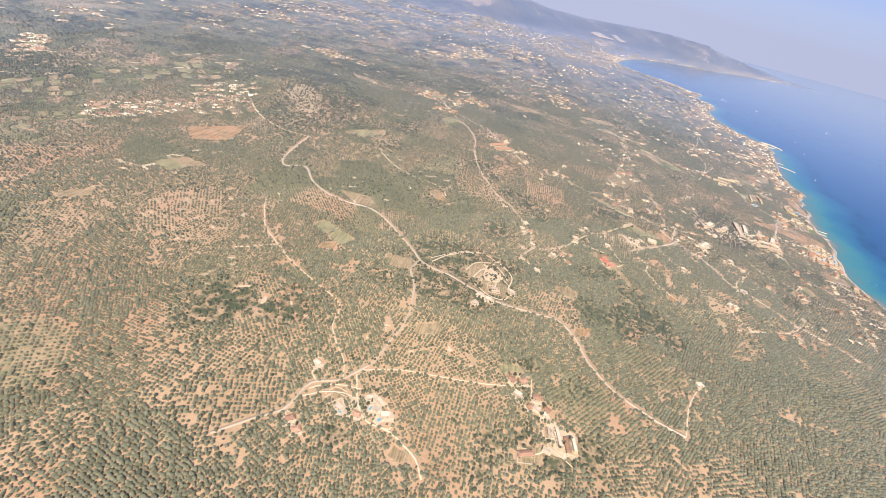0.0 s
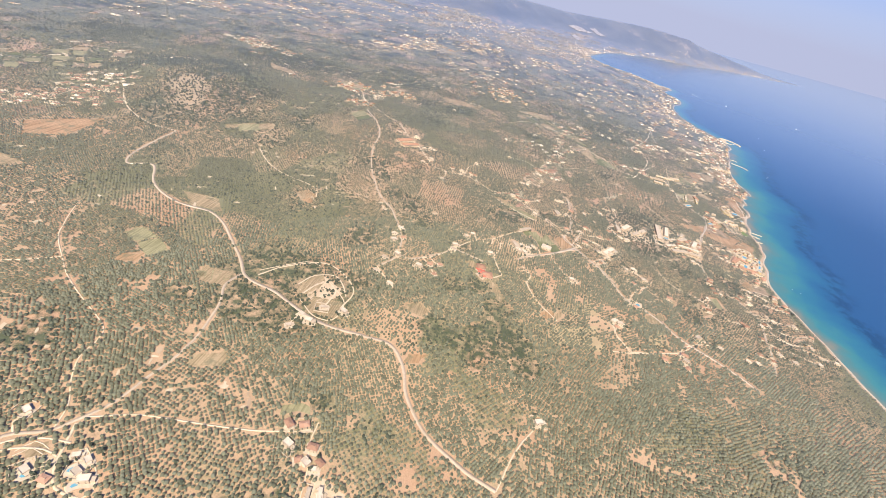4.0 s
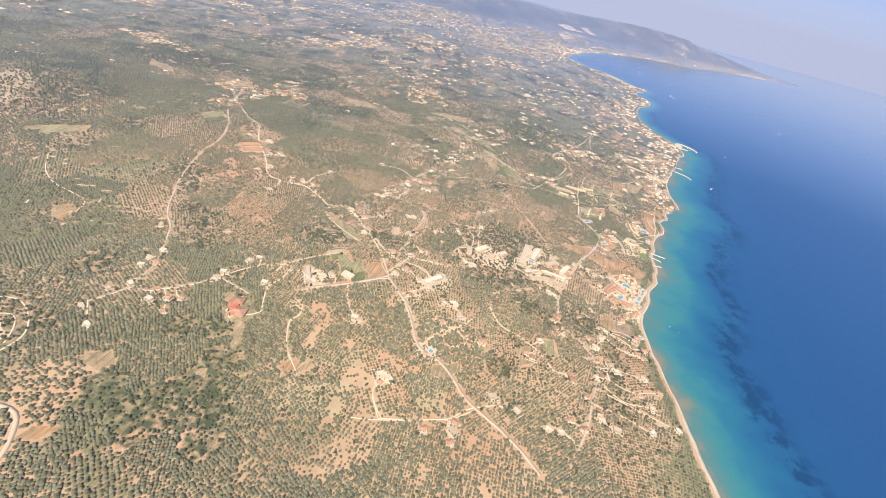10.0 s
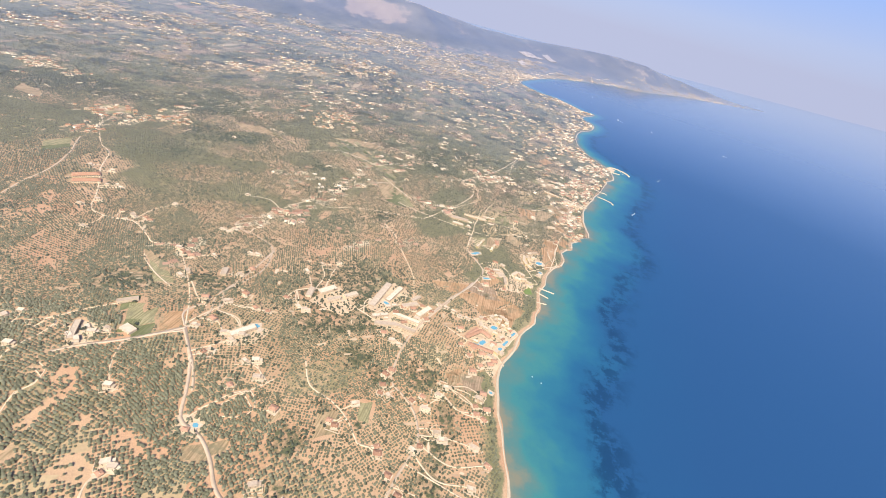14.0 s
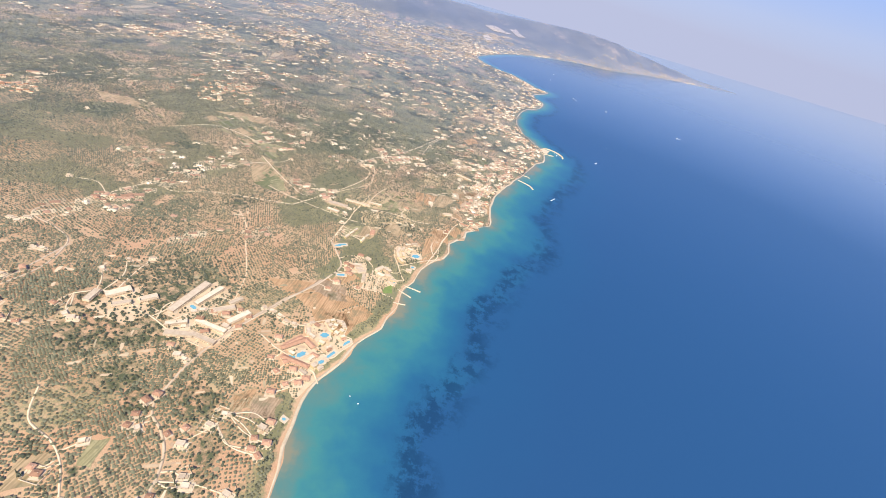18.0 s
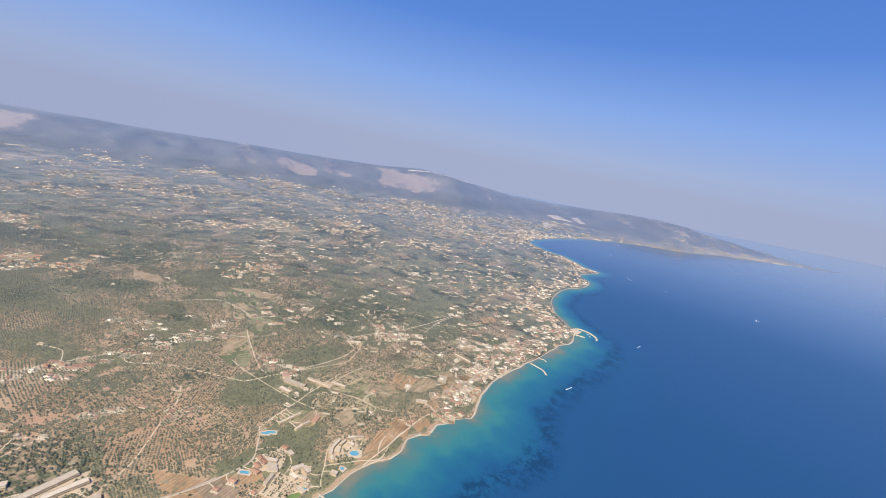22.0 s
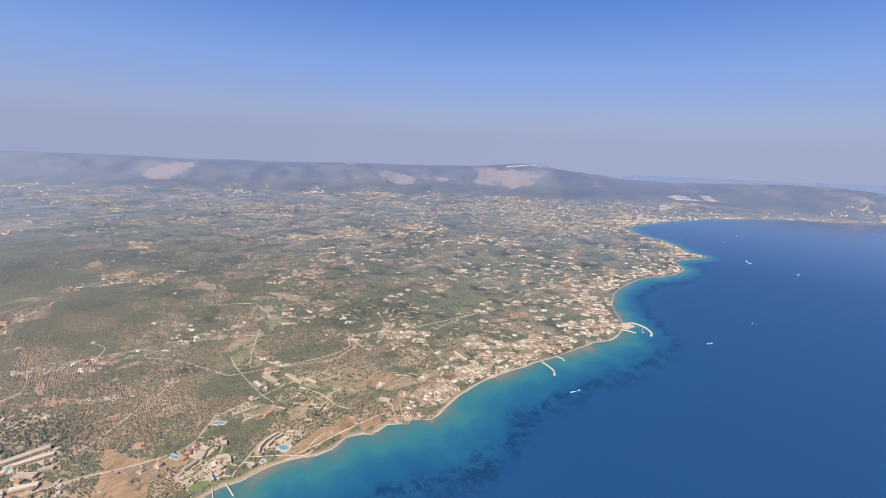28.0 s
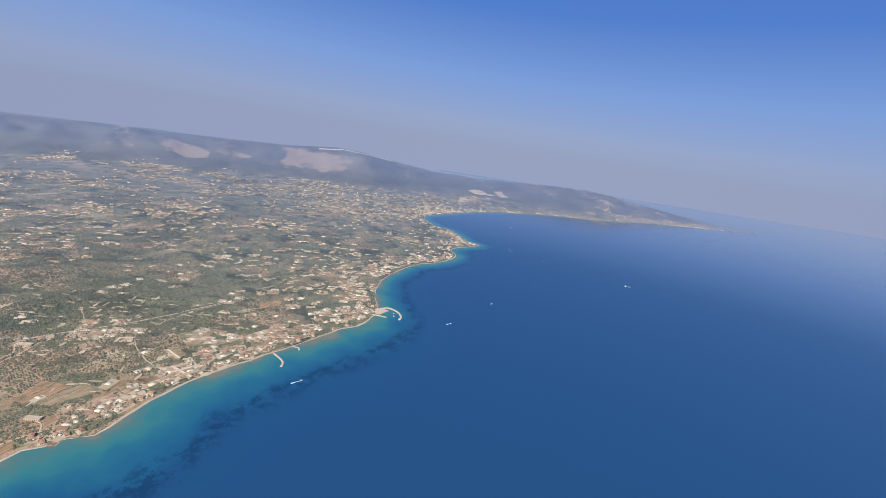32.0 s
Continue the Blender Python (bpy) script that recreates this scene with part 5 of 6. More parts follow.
def ribbon(name, line, wide, material, up, label, category, uneven=0.1):
    d = np.gradient(line, axis=0)
    d /= np.linalg.norm(d, axis=1)[:, None] + 1e-9
    side = np.stack([-d[:, 1], d[:, 0]], 1)
    w_ = wide * (0.5 + uneven * (vnoise(line[:, 0], line[:, 1], 9 if uneven < 0.5 else 40, 5) - 0.5))[:, None]
    left, right = line + side * w_, line - side * w_
    both = np.vstack([left, right])
    z = height_fast(both[:, 0], both[:, 1])
    n = len(line)
    top = np.column_stack([both, z + up])
    low = np.column_stack([both, z - 0.4])
    i = np.arange(n - 1)
    faces = np.vstack([np.stack([n + i, n + i + 1, i + 1, i], 1), np.stack([i, i + 1, 2 * n + i + 1, 2 * n + i], 1),
                       np.stack([n + i + 1, n + i, 3 * n + i, 3 * n + i + 1], 1)])
    return tagged(new(name, mesh_of(name, np.vstack([top, low]), faces, material)), label, category, kind="structure")


for wide, plan in ROADS:
    line = curve_points(plan, 4)
    line = line + 1.2 * np.stack([vnoise(line[:, 0], line[:, 1], 16, 8) - 0.5, vnoise(line[:, 0], line[:, 1], 16, 9) - 0.5], 1)
    paved = wide > 1.6
    wide = wide * 0.86
    ribbon("road", line, wide, ASPHALT if paved else TRACK, 0.22 if paved else 0.16,
           "pale paved country road through the groves" if paved else "narrow dirt track between olive groves", "road")
    take(line[:, 0], line[:, 1], wide / 2 + 1.2)

beach = shore[(shore[:, 1] > 300) & (shore[:, 1] < 2400)]
beach = curve_points(beach[::2], 8)
bn = np.gradient(beach, axis=0)
bn /= np.linalg.norm(bn, axis=1)[:, None]
beach_line = beach + np.stack([-bn[:, 1], bn[:, 0]], 1) * 1.0
ribbon("beach", beach_line, 1.9, SAND, 0.12, "narrow strip of pale sand at the waterline", "beach", 0.9)


def field(kind, corners):
    a, b, c, d = (np.array(p, float) for p in corners)
    n = 7
    u, v = np.meshgrid(np.linspace(0, 1, n), np.linspace(0, 1, n))
    u, v = u.ravel()[:, None], v.ravel()[:, None]
    p = a * (1 - u) * (1 - v) + b * u * (1 - v) + c * u * v + d * (1 - u) * v
    p = p + 4.5 * np.stack([vnoise(p[:, 0], p[:, 1], 8, 21) - 0.5, vnoise(p[:, 0], p[:, 1], 8, 22) - 0.5], 1)
    i = (np.arange(n - 1)[:, None] * n + np.arange(n - 1)).ravel()
    faces = np.stack([i, i + 1, i + n + 1, i + n], 1)
    e = p[1] - p[0]
    f = p[n] - p[0]
    if e[0] * f[1] - e[1] * f[0] < 0:
        faces = faces[:, ::-1]
    me = mesh_of("field", np.column_stack([p, height_fast(p[:, 0], p[:, 1]) + 0.11]), faces, CROPS[kind])
    words = {"straw": "dry straw-coloured stubble field", "red": "bare red earth field", "brown": "freshly ploughed brown field",
             "yellow": "yellow stubble field", "green": "irrigated green crop field", "olive": "cleared grove with bare soil",
             "paved": "pale paved yard and terraces of a holiday resort", "lawn": "watered green lawn"}
    tagged(new("field", me), words[kind] + (" among olive trees" if kind not in ("paved", "lawn") else " by the buildings"), "field" if kind != "paved" else "yard", kind="structure")
    if kind not in ("olive", "paved"):
        s, q = np.meshgrid(np.linspace(0.06, 0.94, 40), np.linspace(0.06, 0.94, 40))
        s, q = s.ravel()[:, None], q.ravel()[:, None]
        g = a * (1 - s) * (1 - q) + b * s * (1 - q) + c * s * q + d * (1 - s) * q
        g = g[rng.uniform(0, 1, len(g)) < 0.72]
        take(g[:, 0], g[:, 1], 1.0)


for kind, corners in FIELDS:
    a, b, c, d = (np.array(p, float) for p in corners)
    long_way, short_way = np.linalg.norm(b - a), np.linalg.norm(d - a)
    if kind in ("paved", "lawn", "olive") or max(long_way, short_way) < 26:
        field(kind, corners)
        continue
    # large fields are ploughed in strips of uneven width, with a green margin between some
    n = 2 if max(long_way, short_way) < 48 else 3
    cuts = np.cumsum(np.r_[0, rng.uniform(0.6, 1.4, n)])
    cuts = cuts / cuts[-1]
    for lo, up in zip(cuts[:-1], cuts[1:]):
        up = up - 0.03 * (rng.uniform() < 0.6)
        at = ((lo, 0), (up, 0), (up, 1), (lo, 1)) if long_way > short_way else ((0, lo), (1, lo), (1, up), (0, up))
        quad = [a * (1 - u) * (1 - v) + b * u * (1 - v) + c * u * v + d * (1 - u) * v for u, v in at]
        other = {"straw": "yellow", "yellow": "straw", "red": "straw", "brown": "red", "green": "yellow"}[kind]
        field(other if rng.uniform() < 0.3 else kind, quad)


def lerp4(corners, u, v):
    a, b, c, d = (np.array(p, float) for p in corners)
    return a * (1 - u) * (1 - v) + b * u * (1 - v) + c * u * v + d * (1 - u) * v


for along, across, corners in STRIPS:
    along, across = (along * 2, across) if corners[0][1] > 700 else (along, across)
    for i in range(along):
        for j in range(across):
            roll = rng.uniform()
            if roll < 0.36:
                continue
            e, f, g, h = rng.uniform(0.0, 0.32, 4)
            quad = [lerp4(corners, (i + p) / along, (j + q) / across) for p, q in ((e, f), (1 - g, f), (1 - g, 1 - h), (e, 1 - h))]
            field("straw" if roll < 0.48 else "green" if roll < 0.68 else "brown" if roll < 0.74 else "olive" if roll < 0.84 else "yellow", quad)

# the patchwork of small plots over the far plain
n = 54000
px_, py_ = rng.uniform(-2500, 2100, n), rng.uniform(200, 4150, n)
by_shore, ph = inland_fast(px_, py_), height_fast(px_, py_)
away_by = np.hypot(px_ - 250, py_ - 300)
cluster = fbm(px_, py_, 150, 93, 3) + 0.13 * smooth(110, 30, by_shore) * smooth(780, 900, py_) + 0.12 * smooth(380, 120, np.hypot(px_ - 250, py_ - 2480)) - 0.05 * smooth(700, 350, away_by)
on_hill = np.hypot(px_ + 64, py_ - 1590) < 320
ok = (rng.uniform(0, 1, n) < 20 * (cluster - 0.518)) & (by_shore > 14) & (away_by > 230)
ok &= (ph < 15) | ((ph < 30) & on_hill) | ((py_ > 2700) & (by_shore < 260) & (ph < 60) & (rng.uniform(0, 1, n) < 0.35))
px_, py_ = px_[ok], py_[ok]
for many, corners in FAR_PATCHES:
    u, v = rng.uniform(0, 1, (2, many, 1))
    spot = lerp4(corners, u, v)
    px_, py_ = np.append(px_, spot[:, 0]), np.append(py_, spot[:, 1])
away_by = np.hypot(px_ - 250, py_ - 300)
n = len(px_)
ang = np.radians(25 + 40 * (vnoise(px_, py_, 500, 94) > 0.5) + rng.normal(0, 9, n) + 90 * (rng.uniform(0, 1, n) < 0.3))
far_by = np.clip(away_by / 1500, 0.28, 1.4)
hl, hw = rng.uniform(3, 10, n) ** 1.25 * far_by, rng.uniform(2.0, 6.0, n) * far_by
cs, sn = np.cos(ang), np.sin(ang)
v = []
for a, b in ((-1, -0.6), (-0.1, -1), (0.9, -0.8), (1, 0.7), (0.1, 1), (-0.9, 0.8)):
    ja, jb = a * rng.uniform(0.7, 1.1, n), b * rng.uniform(0.45, 1.15, n)
    qx, qy = px_ + cs * ja * hl - sn * jb * hw, py_ + sn * ja * hl + cs * jb * hw
    v.append(np.stack([qx, qy, height_fast(qx, qy) + 0.13 + 0.3 * far_by], 1))
for a in (-0.7, -0.35, 0, 0.35, 0.7):
    for b in (-0.5, 0, 0.5):
        some = (away_by < 1000) & (rng.uniform(0, 1, n) < 0.85)
        take((px_ + cs * a * hl - sn * b * hw)[some], (py_ + sn * a * hl + cs * b * hw)[some], 1.0)
v = np.stack(v, 1).reshape(-1, 3)
i = np.arange(n)[:, None] * 6
PLOTS = bpy.data.materials.new("far_plots")
PLOTS.use_nodes = True
nt = PLOTS.node_tree
tone = ramp(nt, nt.nodes.new("ShaderNodeNewGeometry").outputs["Random Per Island"],
            [(0.0, (0.52, 0.415, 0.275)), (0.3, (0.37, 0.265, 0.17)), (0.5, (0.20, 0.19, 0.11)), (0.65, (0.48, 0.38, 0.25)), (0.85, (0.59, 0.485, 0.335)), (1.0, (0.31, 0.26, 0.17))])
nt.links.new(mix(nt, 0.4, tone, ramp(nt, noise_at(nt, 0.12), [(0.3, (0.6, 0.6, 0.6)), (0.7, (1, 1, 1))]), "MULTIPLY"), nt.nodes["Principled BSDF"].inputs["Base Color"])
nt.nodes["Principled BSDF"].inputs["Roughness"].default_value = 0.95
# weaker haze gloss than the land's, so the plots stay crisp
haze_gloss(PLOTS, 0.036)
faces = np.vstack([np.hstack([i, i + 1, i + 4, i + 5]), np.hstack([i + 1, i + 2, i + 3, i + 4])])
tagged(new("far_plots", mesh_of("far_plots", v, faces, PLOTS)), "small straw, red and green plots over the far plain", "fields", kind="stuff")


# ---- buildings ----
def box(bm, x0, y0, z0, x1, y1, z1):
    v = [bm.verts.new(p) for p in ((x0, y0, z0), (x1, y0, z0), (x1, y1, z0), (x0, y1, z0), (x0, y0, z1), (x1, y0, z1), (x1, y1, z1), (x0, y1, z1))]
    for f in ((3, 2, 1, 0), (4, 5, 6, 7), (0, 1, 5, 4), (1, 2, 6, 5), (2, 3, 7, 6), (3, 0, 4, 7)):
        bm.faces.new([v[i] for i in f])


def hip_roof(bm, lx, ly, z0, rise, over=0.25):
    """A hipped roof with eaves, its ridge along x."""
    x, y = lx / 2 + over, ly / 2 + over
    r = max(0.0, x - y)
    v = [bm.verts.new(p) for p in ((-x, -y, z0), (x, -y, z0), (x, y, z0), (-x, y, z0), (-x, -y, z0 + 0.12), (x, -y, z0 + 0.12), (x, y, z0 + 0.12),
                                   (-x, y, z0 + 0.12), (-r, 0, z0 + rise), (r + 0.01, 0, z0 + rise))]
    for f in ((3, 2, 1, 0), (0, 1, 5, 4), (1, 2, 6, 5), (2, 3, 7, 6), (3, 0, 4, 7), (4, 5, 9, 8), (5, 6, 9), (6, 7, 8, 9), (7, 4, 8)):
        bm.faces.new([v[i] for i in f])


def windows(parent, lx, ly, z, n):
    for k in range(n):
        x = -lx / 2 + lx * (k + 0.5) / n
        for y in (-ly / 2 - 0.02, ly / 2 + 0.02):
            bm = bmesh.new()
            box(bm, x - 0.22, y - 0.03, z, x + 0.22, y + 0.03, z + 0.55)
            part("window", bm, GLASS, parent, "dark window")


def tiled_house(lx, ly, storeys):
    thing = new("house")
    h = 1.15 * storeys + 0.25
    bm = bmesh.new()
    box(bm, -lx / 2, -ly / 2, -0.8, lx / 2, ly / 2, h)
    part("wall", bm, PLASTER, thing)
    bm = bmesh.new()
    hip_roof(bm, lx, ly, h, 0.24 * ly)
    roof = part("roof", bm, TILE, thing, "clay tile hipped roof")
    bm = bmesh.new()
    box(bm, lx * 0.2, -0.18, h + 0.3, lx * 0.2 + 0.35, 0.18, h + 0.30 * ly + 0.2)
    part("chimney", bm, PLASTER, roof)
    bm = bmesh.new()
    box(bm, -lx / 2 - 1.2, -ly / 2 - 1.6, -0.8, lx / 2 + 0.8, ly / 2 + 0.9, 0.14)
    part("terrace", bm, STONE, thing, "pale paved terrace")
    for s in range(storeys):
        windows(thing, lx, ly, 0.45 + 1.15 * s, 2)
    return tagged(thing, "plastered country house with a terracotta tiled roof", "house", "houses")


def flat_house(lx, ly, storeys):
    thing = new("house")
    h = 1.15 * storeys + 0.2
    bm = bmesh.new()
    box(bm, -lx / 2, -ly / 2, -0.8, lx / 2, ly / 2, h)
    box(bm, lx / 2, -ly / 2 + 0.4, -0.8, lx / 2 + lx * 0.4, ly / 2 - 0.6, h * 0.6)
    part("wall", bm, PLASTER, thing)
    bm = bmesh.new()
    box(bm, -lx / 2 + 0.15, -ly / 2 + 0.15, h, lx / 2 - 0.15, ly / 2 - 0.15, h + 0.05)
    part("roof", bm, CONCRETE, thing, "flat pale concrete roof")
    for x0, y0, x1, y1 in ((-lx / 2, -ly / 2, lx / 2, -ly / 2 + 0.15), (-lx / 2, ly / 2 - 0.15, lx / 2, ly / 2)):
        bm = bmesh.new()
        box(bm, x0, y0, h, x1, y1, h + 0.3)
        part("parapet", bm, PLASTER, thing)
    bm = bmesh.new()
    box(bm, -lx / 2 - 0.9, -ly / 2 - 1.8, -0.8, lx / 2 + lx * 0.4 + 0.8, ly / 2 + 0.9, 0.14)
    part("terrace", bm, STONE, thing, "pale paved terrace")
    for s in range(storeys):
        windows(thing, lx, ly, 0.45 + 1.15 * s, 2)
    return tagged(thing, "white plastered flat-roofed house with a paved terrace", "house", "houses")


def on_ground(x, y):
    return float(height_fast(np.array([x]), np.array([y]))[0])


MODELS = {"t": [tiled_house(4.6, 3.2, 1), tiled_house(5.4, 3.6, 2), tiled_house(3.8, 3.0, 1)],
          "w": [flat_house(4.4, 3.2, 1), flat_house(5.2, 3.4, 2), flat_house(3.6, 2.8, 1)]}
FIRST = {k: [True] * 3 for k in MODELS}


def settle(kind, x, y, turn):
    k = rng.integers(0, 3)
    m = pose(x, y, on_ground(x, y), 0, 0, turn)
    if FIRST[kind][k]:
        FIRST[kind][k] = False
        MODELS[kind][k].matrix_basis = m
    else:
        copy_thing(MODELS[kind][k], m)
    take(x, y, 3.6)


BUILT = []
for kind, lists in (("t", (TILED_1, TILED_2, TILED_3)), ("w", (WHITE_1, WHITE_2, WHITE_3))):
    for some in lists:
        for x, y in some:
            if inland_fast(np.array([x]), np.array([y]))[0] < 3 or any((x - p) ** 2 + (y - q) ** 2 < 22 for p, q in BUILT):
                continue
            settle(kind, x, y, float(rng.uniform(-40, 40)))
            BUILT.append((x, y))


def hotel_block(kind, a, b, wide):
    """A long block of rooms with a row of balconies, or a long tiled roof."""
    a, b = np.array(a, float), np.array(b, float)
    l, mid = float(np.linalg.norm(b - a)), (a + b) / 2
    thing = new("hotel_block" if kind != "r" else "long_house")
    h = 2.2 if kind != "r" else 1.6
    bm = bmesh.new()
    box(bm, -l / 2, -wide / 2, -1, l / 2, wide / 2, h)
    part("wall", bm, {"w": PLASTER, "y": OCHRE, "r": PLASTER}[kind], thing)
    bm = bmesh.new()
    if kind == "r":
        hip_roof(bm, l, wide, h, 0.24 * wide)
        part("roof", bm, TILE, thing, "clay tile hipped roof")
    else:
        box(bm, -l / 2 + 0.2, -wide / 2 + 0.2, h, l / 2 - 0.2, wide / 2 - 0.2, h + 0.06)
        part("roof", bm, CONCRETE, thing, "flat pale roof")
        for y in (-wide / 2, wide / 2 - 0.2):
            bm = bmesh.new()
            box(bm, -l / 2, y, h, l / 2, y + 0.2, h + 0.35)
            part("parapet", bm, PLASTER, thing)
    n = max(2, int(l / 1.6))
    for k in range(n):
        x = -l / 2 + l * (k + 0.5) / n
        for side in (-1, 1):
            y = side * (wide / 2 + 0.02)
            bm = bmesh.new()
            box(bm, x - 0.35, y - 0.03, 0.3, x + 0.35, y + 0.03, 1.0)
            part("window", bm, GLASS, thing, "dark window")
        if kind != "r":
            bm = bmesh.new()
            box(bm, x - 0.55, -wide / 2 - 0.7, 1.15, x + 0.55, -wide / 2, 1.3)
            part("balcony", bm, PLASTER, thing)
    thing.matrix_basis = pose(mid[0], mid[1], on_ground(*mid), 0, 0, math.degrees(math.atan2(b[1] - a[1], b[0] - a[0])))
    words = {"w": "long white hotel block with balconies and a flat roof", "y": "long ochre holiday apartment block with a flat roof",
             "r": "long plastered building under a terracotta tiled roof"}
    tagged(thing, words[kind], "hotel" if kind != "r" else "building", "hotel blocks" if kind != "r" else "long tiled buildings")
    s = np.linspace(0, 1, 20)[:, None]
    g = a + (b - a) * s
    take(g[:, 0], g[:, 1], wide / 2 + 2)
    BUILT.append(tuple(mid))


for kind, a, b, wide in BLOCKS:
    hotel_block(kind, a, b, wide)


def red_hall(x, y, turn):
    thing = new("hall")
    bm = bmesh.new()
    box(bm, -4.2, -3.4, -1, 4.2, 3.4, 2.0)
    part("wall", bm, PLASTER, thing)
    bm = bmesh.new()
    hip_roof(bm, 8.4, 6.8, 2.0, 1.3, 0.4)
    part("roof", bm, RED_TILE, thing, "bright red tiled hipped roof")
    bm = bmesh.new()
    box(bm, -9.6, -1.6, -1, -4.4, 2.8, 1.5)
    part("annex", bm, PLASTER, thing)
    bm = bmesh.new()
    box(bm, -9.8, -1.8, 1.5, -4.2, 3.0, 1.72)
    part("annex_roof", bm, RED_TILE, thing, "low red roof of the annex")
    bm = bmesh.new()
    box(bm, -5.0, -5.6, -1, 5.0, -3.6, 0.25)
    part("terrace", bm, STONE, thing, "pale paved terrace")
    for k in range(4):
        bm = bmesh.new()
        box(bm, -3.4 + 2 * k, -3.46, 0.5, -2.6 + 2 * k, -3.4, 1.3)
        part("window", bm, GLASS, thing, "dark window")
    thing.matrix_basis = pose(x, y, on_ground(x, y), 0, 0, turn)
    take(x, y, 9)
    return tagged(thing, "white hall with a bright red tiled roof among olive groves", "hall")


red_hall(132, 397, -40)


def pool(x, y, l, w_, turn=None):
    thing = new("swimming_pool")
    bm = bmesh.new()
    box(bm, -l / 2 - 1.4, -w_ / 2 - 1.4, -0.6, l / 2 + 1.4, w_ / 2 + 1.4, 0.2)
    part("deck", bm, STONE, thing, "pale paved pool deck")
    bm = bmesh.new()
    box(bm, -l / 2, -w_ / 2, 0.0, l / 2, w_ / 2, 0.23)
    bmesh.ops.bevel(bm, geom=[e for e in bm.edges if abs(e.verts[0].co.z - e.verts[1].co.z) > 0.1], offset=0.3 * w_, segments=3, affect="EDGES")
    part("pool_water", bm, POOL, thing, "bright turquoise pool water")
    thing.matrix_basis = pose(x, y, on_ground(x, y) + 0.05, 0, 0, float(rng.uniform(-30, 30)) if turn is None else turn)
    tagged(thing, "turquoise swimming pool in a pale paved deck", "pool", "swimming pools")
    take(x, y, l / 2 + 2)


for one in POOLS:
    pool(*one)

# villages: the nearer houses one by one, the rest of the far ones as one mass
far_sites = []
for n, share, corners in VILLAGES:
    a, b, c, d = (np.array(p, float) for p in corners)
    lie = math.degrees(math.atan2(*(b - a)[::-1]))
    by_sea = float(inland_fast(np.array([(a + b + c + d)[0] / 4]), np.array([(a + b + c + d)[1] / 4]))[0])
    for _ in range(int(n * 0.6) if by_sea < 160 and a[1] > 850 else n):
        u, v = rng.uniform(0, 1, 2)
        x, y = a * (1 - u) * (1 - v) + b * u * (1 - v) + c * u * v + d * (1 - u) * v
        red = rng.uniform() < share + 0.25
        if n >= 14 and 850 < y < 1300 and x > -200 and vnoise(x, y, 38, 99) < 0.47:
            continue
        if inland_fast(np.array([x]), np.array([y]))[0] < 6:
            continue
        if len(BUILT) < 400 and y < 1150 and x > -260:
            if all((x - p) ** 2 + (y - q) ** 2 > 30 for p, q in BUILT):
                settle("t" if red else "w", x, y, lie + float(rng.normal(0, 12)))
                BUILT.append((x, y))
        else:
            far_sites.append((x, y, lie + float(rng.normal(0, 15)), red))
# the belt of houses along the shore
strand = shore[(shore[:, 1] > 900) & (shore[:, 1] < 4200)]
for _ in range(1500):
    k = int(rng.integers(1, len(strand) - 1))
    along = strand[k + 1] - strand[k - 1]
    across = np.array([-along[1], along[0]]) / (np.linalg.norm(along) + 1e-6)
    x, y = strand[k] + across * (9 + rng.exponential(26)) + rng.normal(0, 4, 2)
    if inland_fast(np.array([x]), np.array([y]))[0] > 7 and vnoise(x, y, 30, 97) > (0.35 if y < 2750 else 0.62):
        far_sites.append((x, y, math.degrees(math.atan2(along[1], along[0])) + float(rng.normal(0, 10)), rng.uniform() < 0.4))
# lone farmhouses over the plain
for _ in range(6500):
    x, y = rng.uniform(-1900, 1900), rng.uniform(500, 3950)
    coast = y > 2500 and inland_fast(np.array([x]), np.array([y]))[0] < 240
    if vnoise(x, y, 95, 88) > 0.66 and ((y < 2700 and x < 560 and (y > 1000 or x < -260)) or coast):
        far_sites.append((x, y, float(rng.uniform(0, 90)), rng.uniform() < 0.35))
far_sites = np.array(far_sites, float)
far_sites = far_sites[inland_fast(far_sites[:, 0], far_sites[:, 1]) > 8]
far_h = height_fast(far_sites[:, 0], far_sites[:, 1])
low = far_h < 30
far_sites, far_h = far_sites[low], far_h[low]


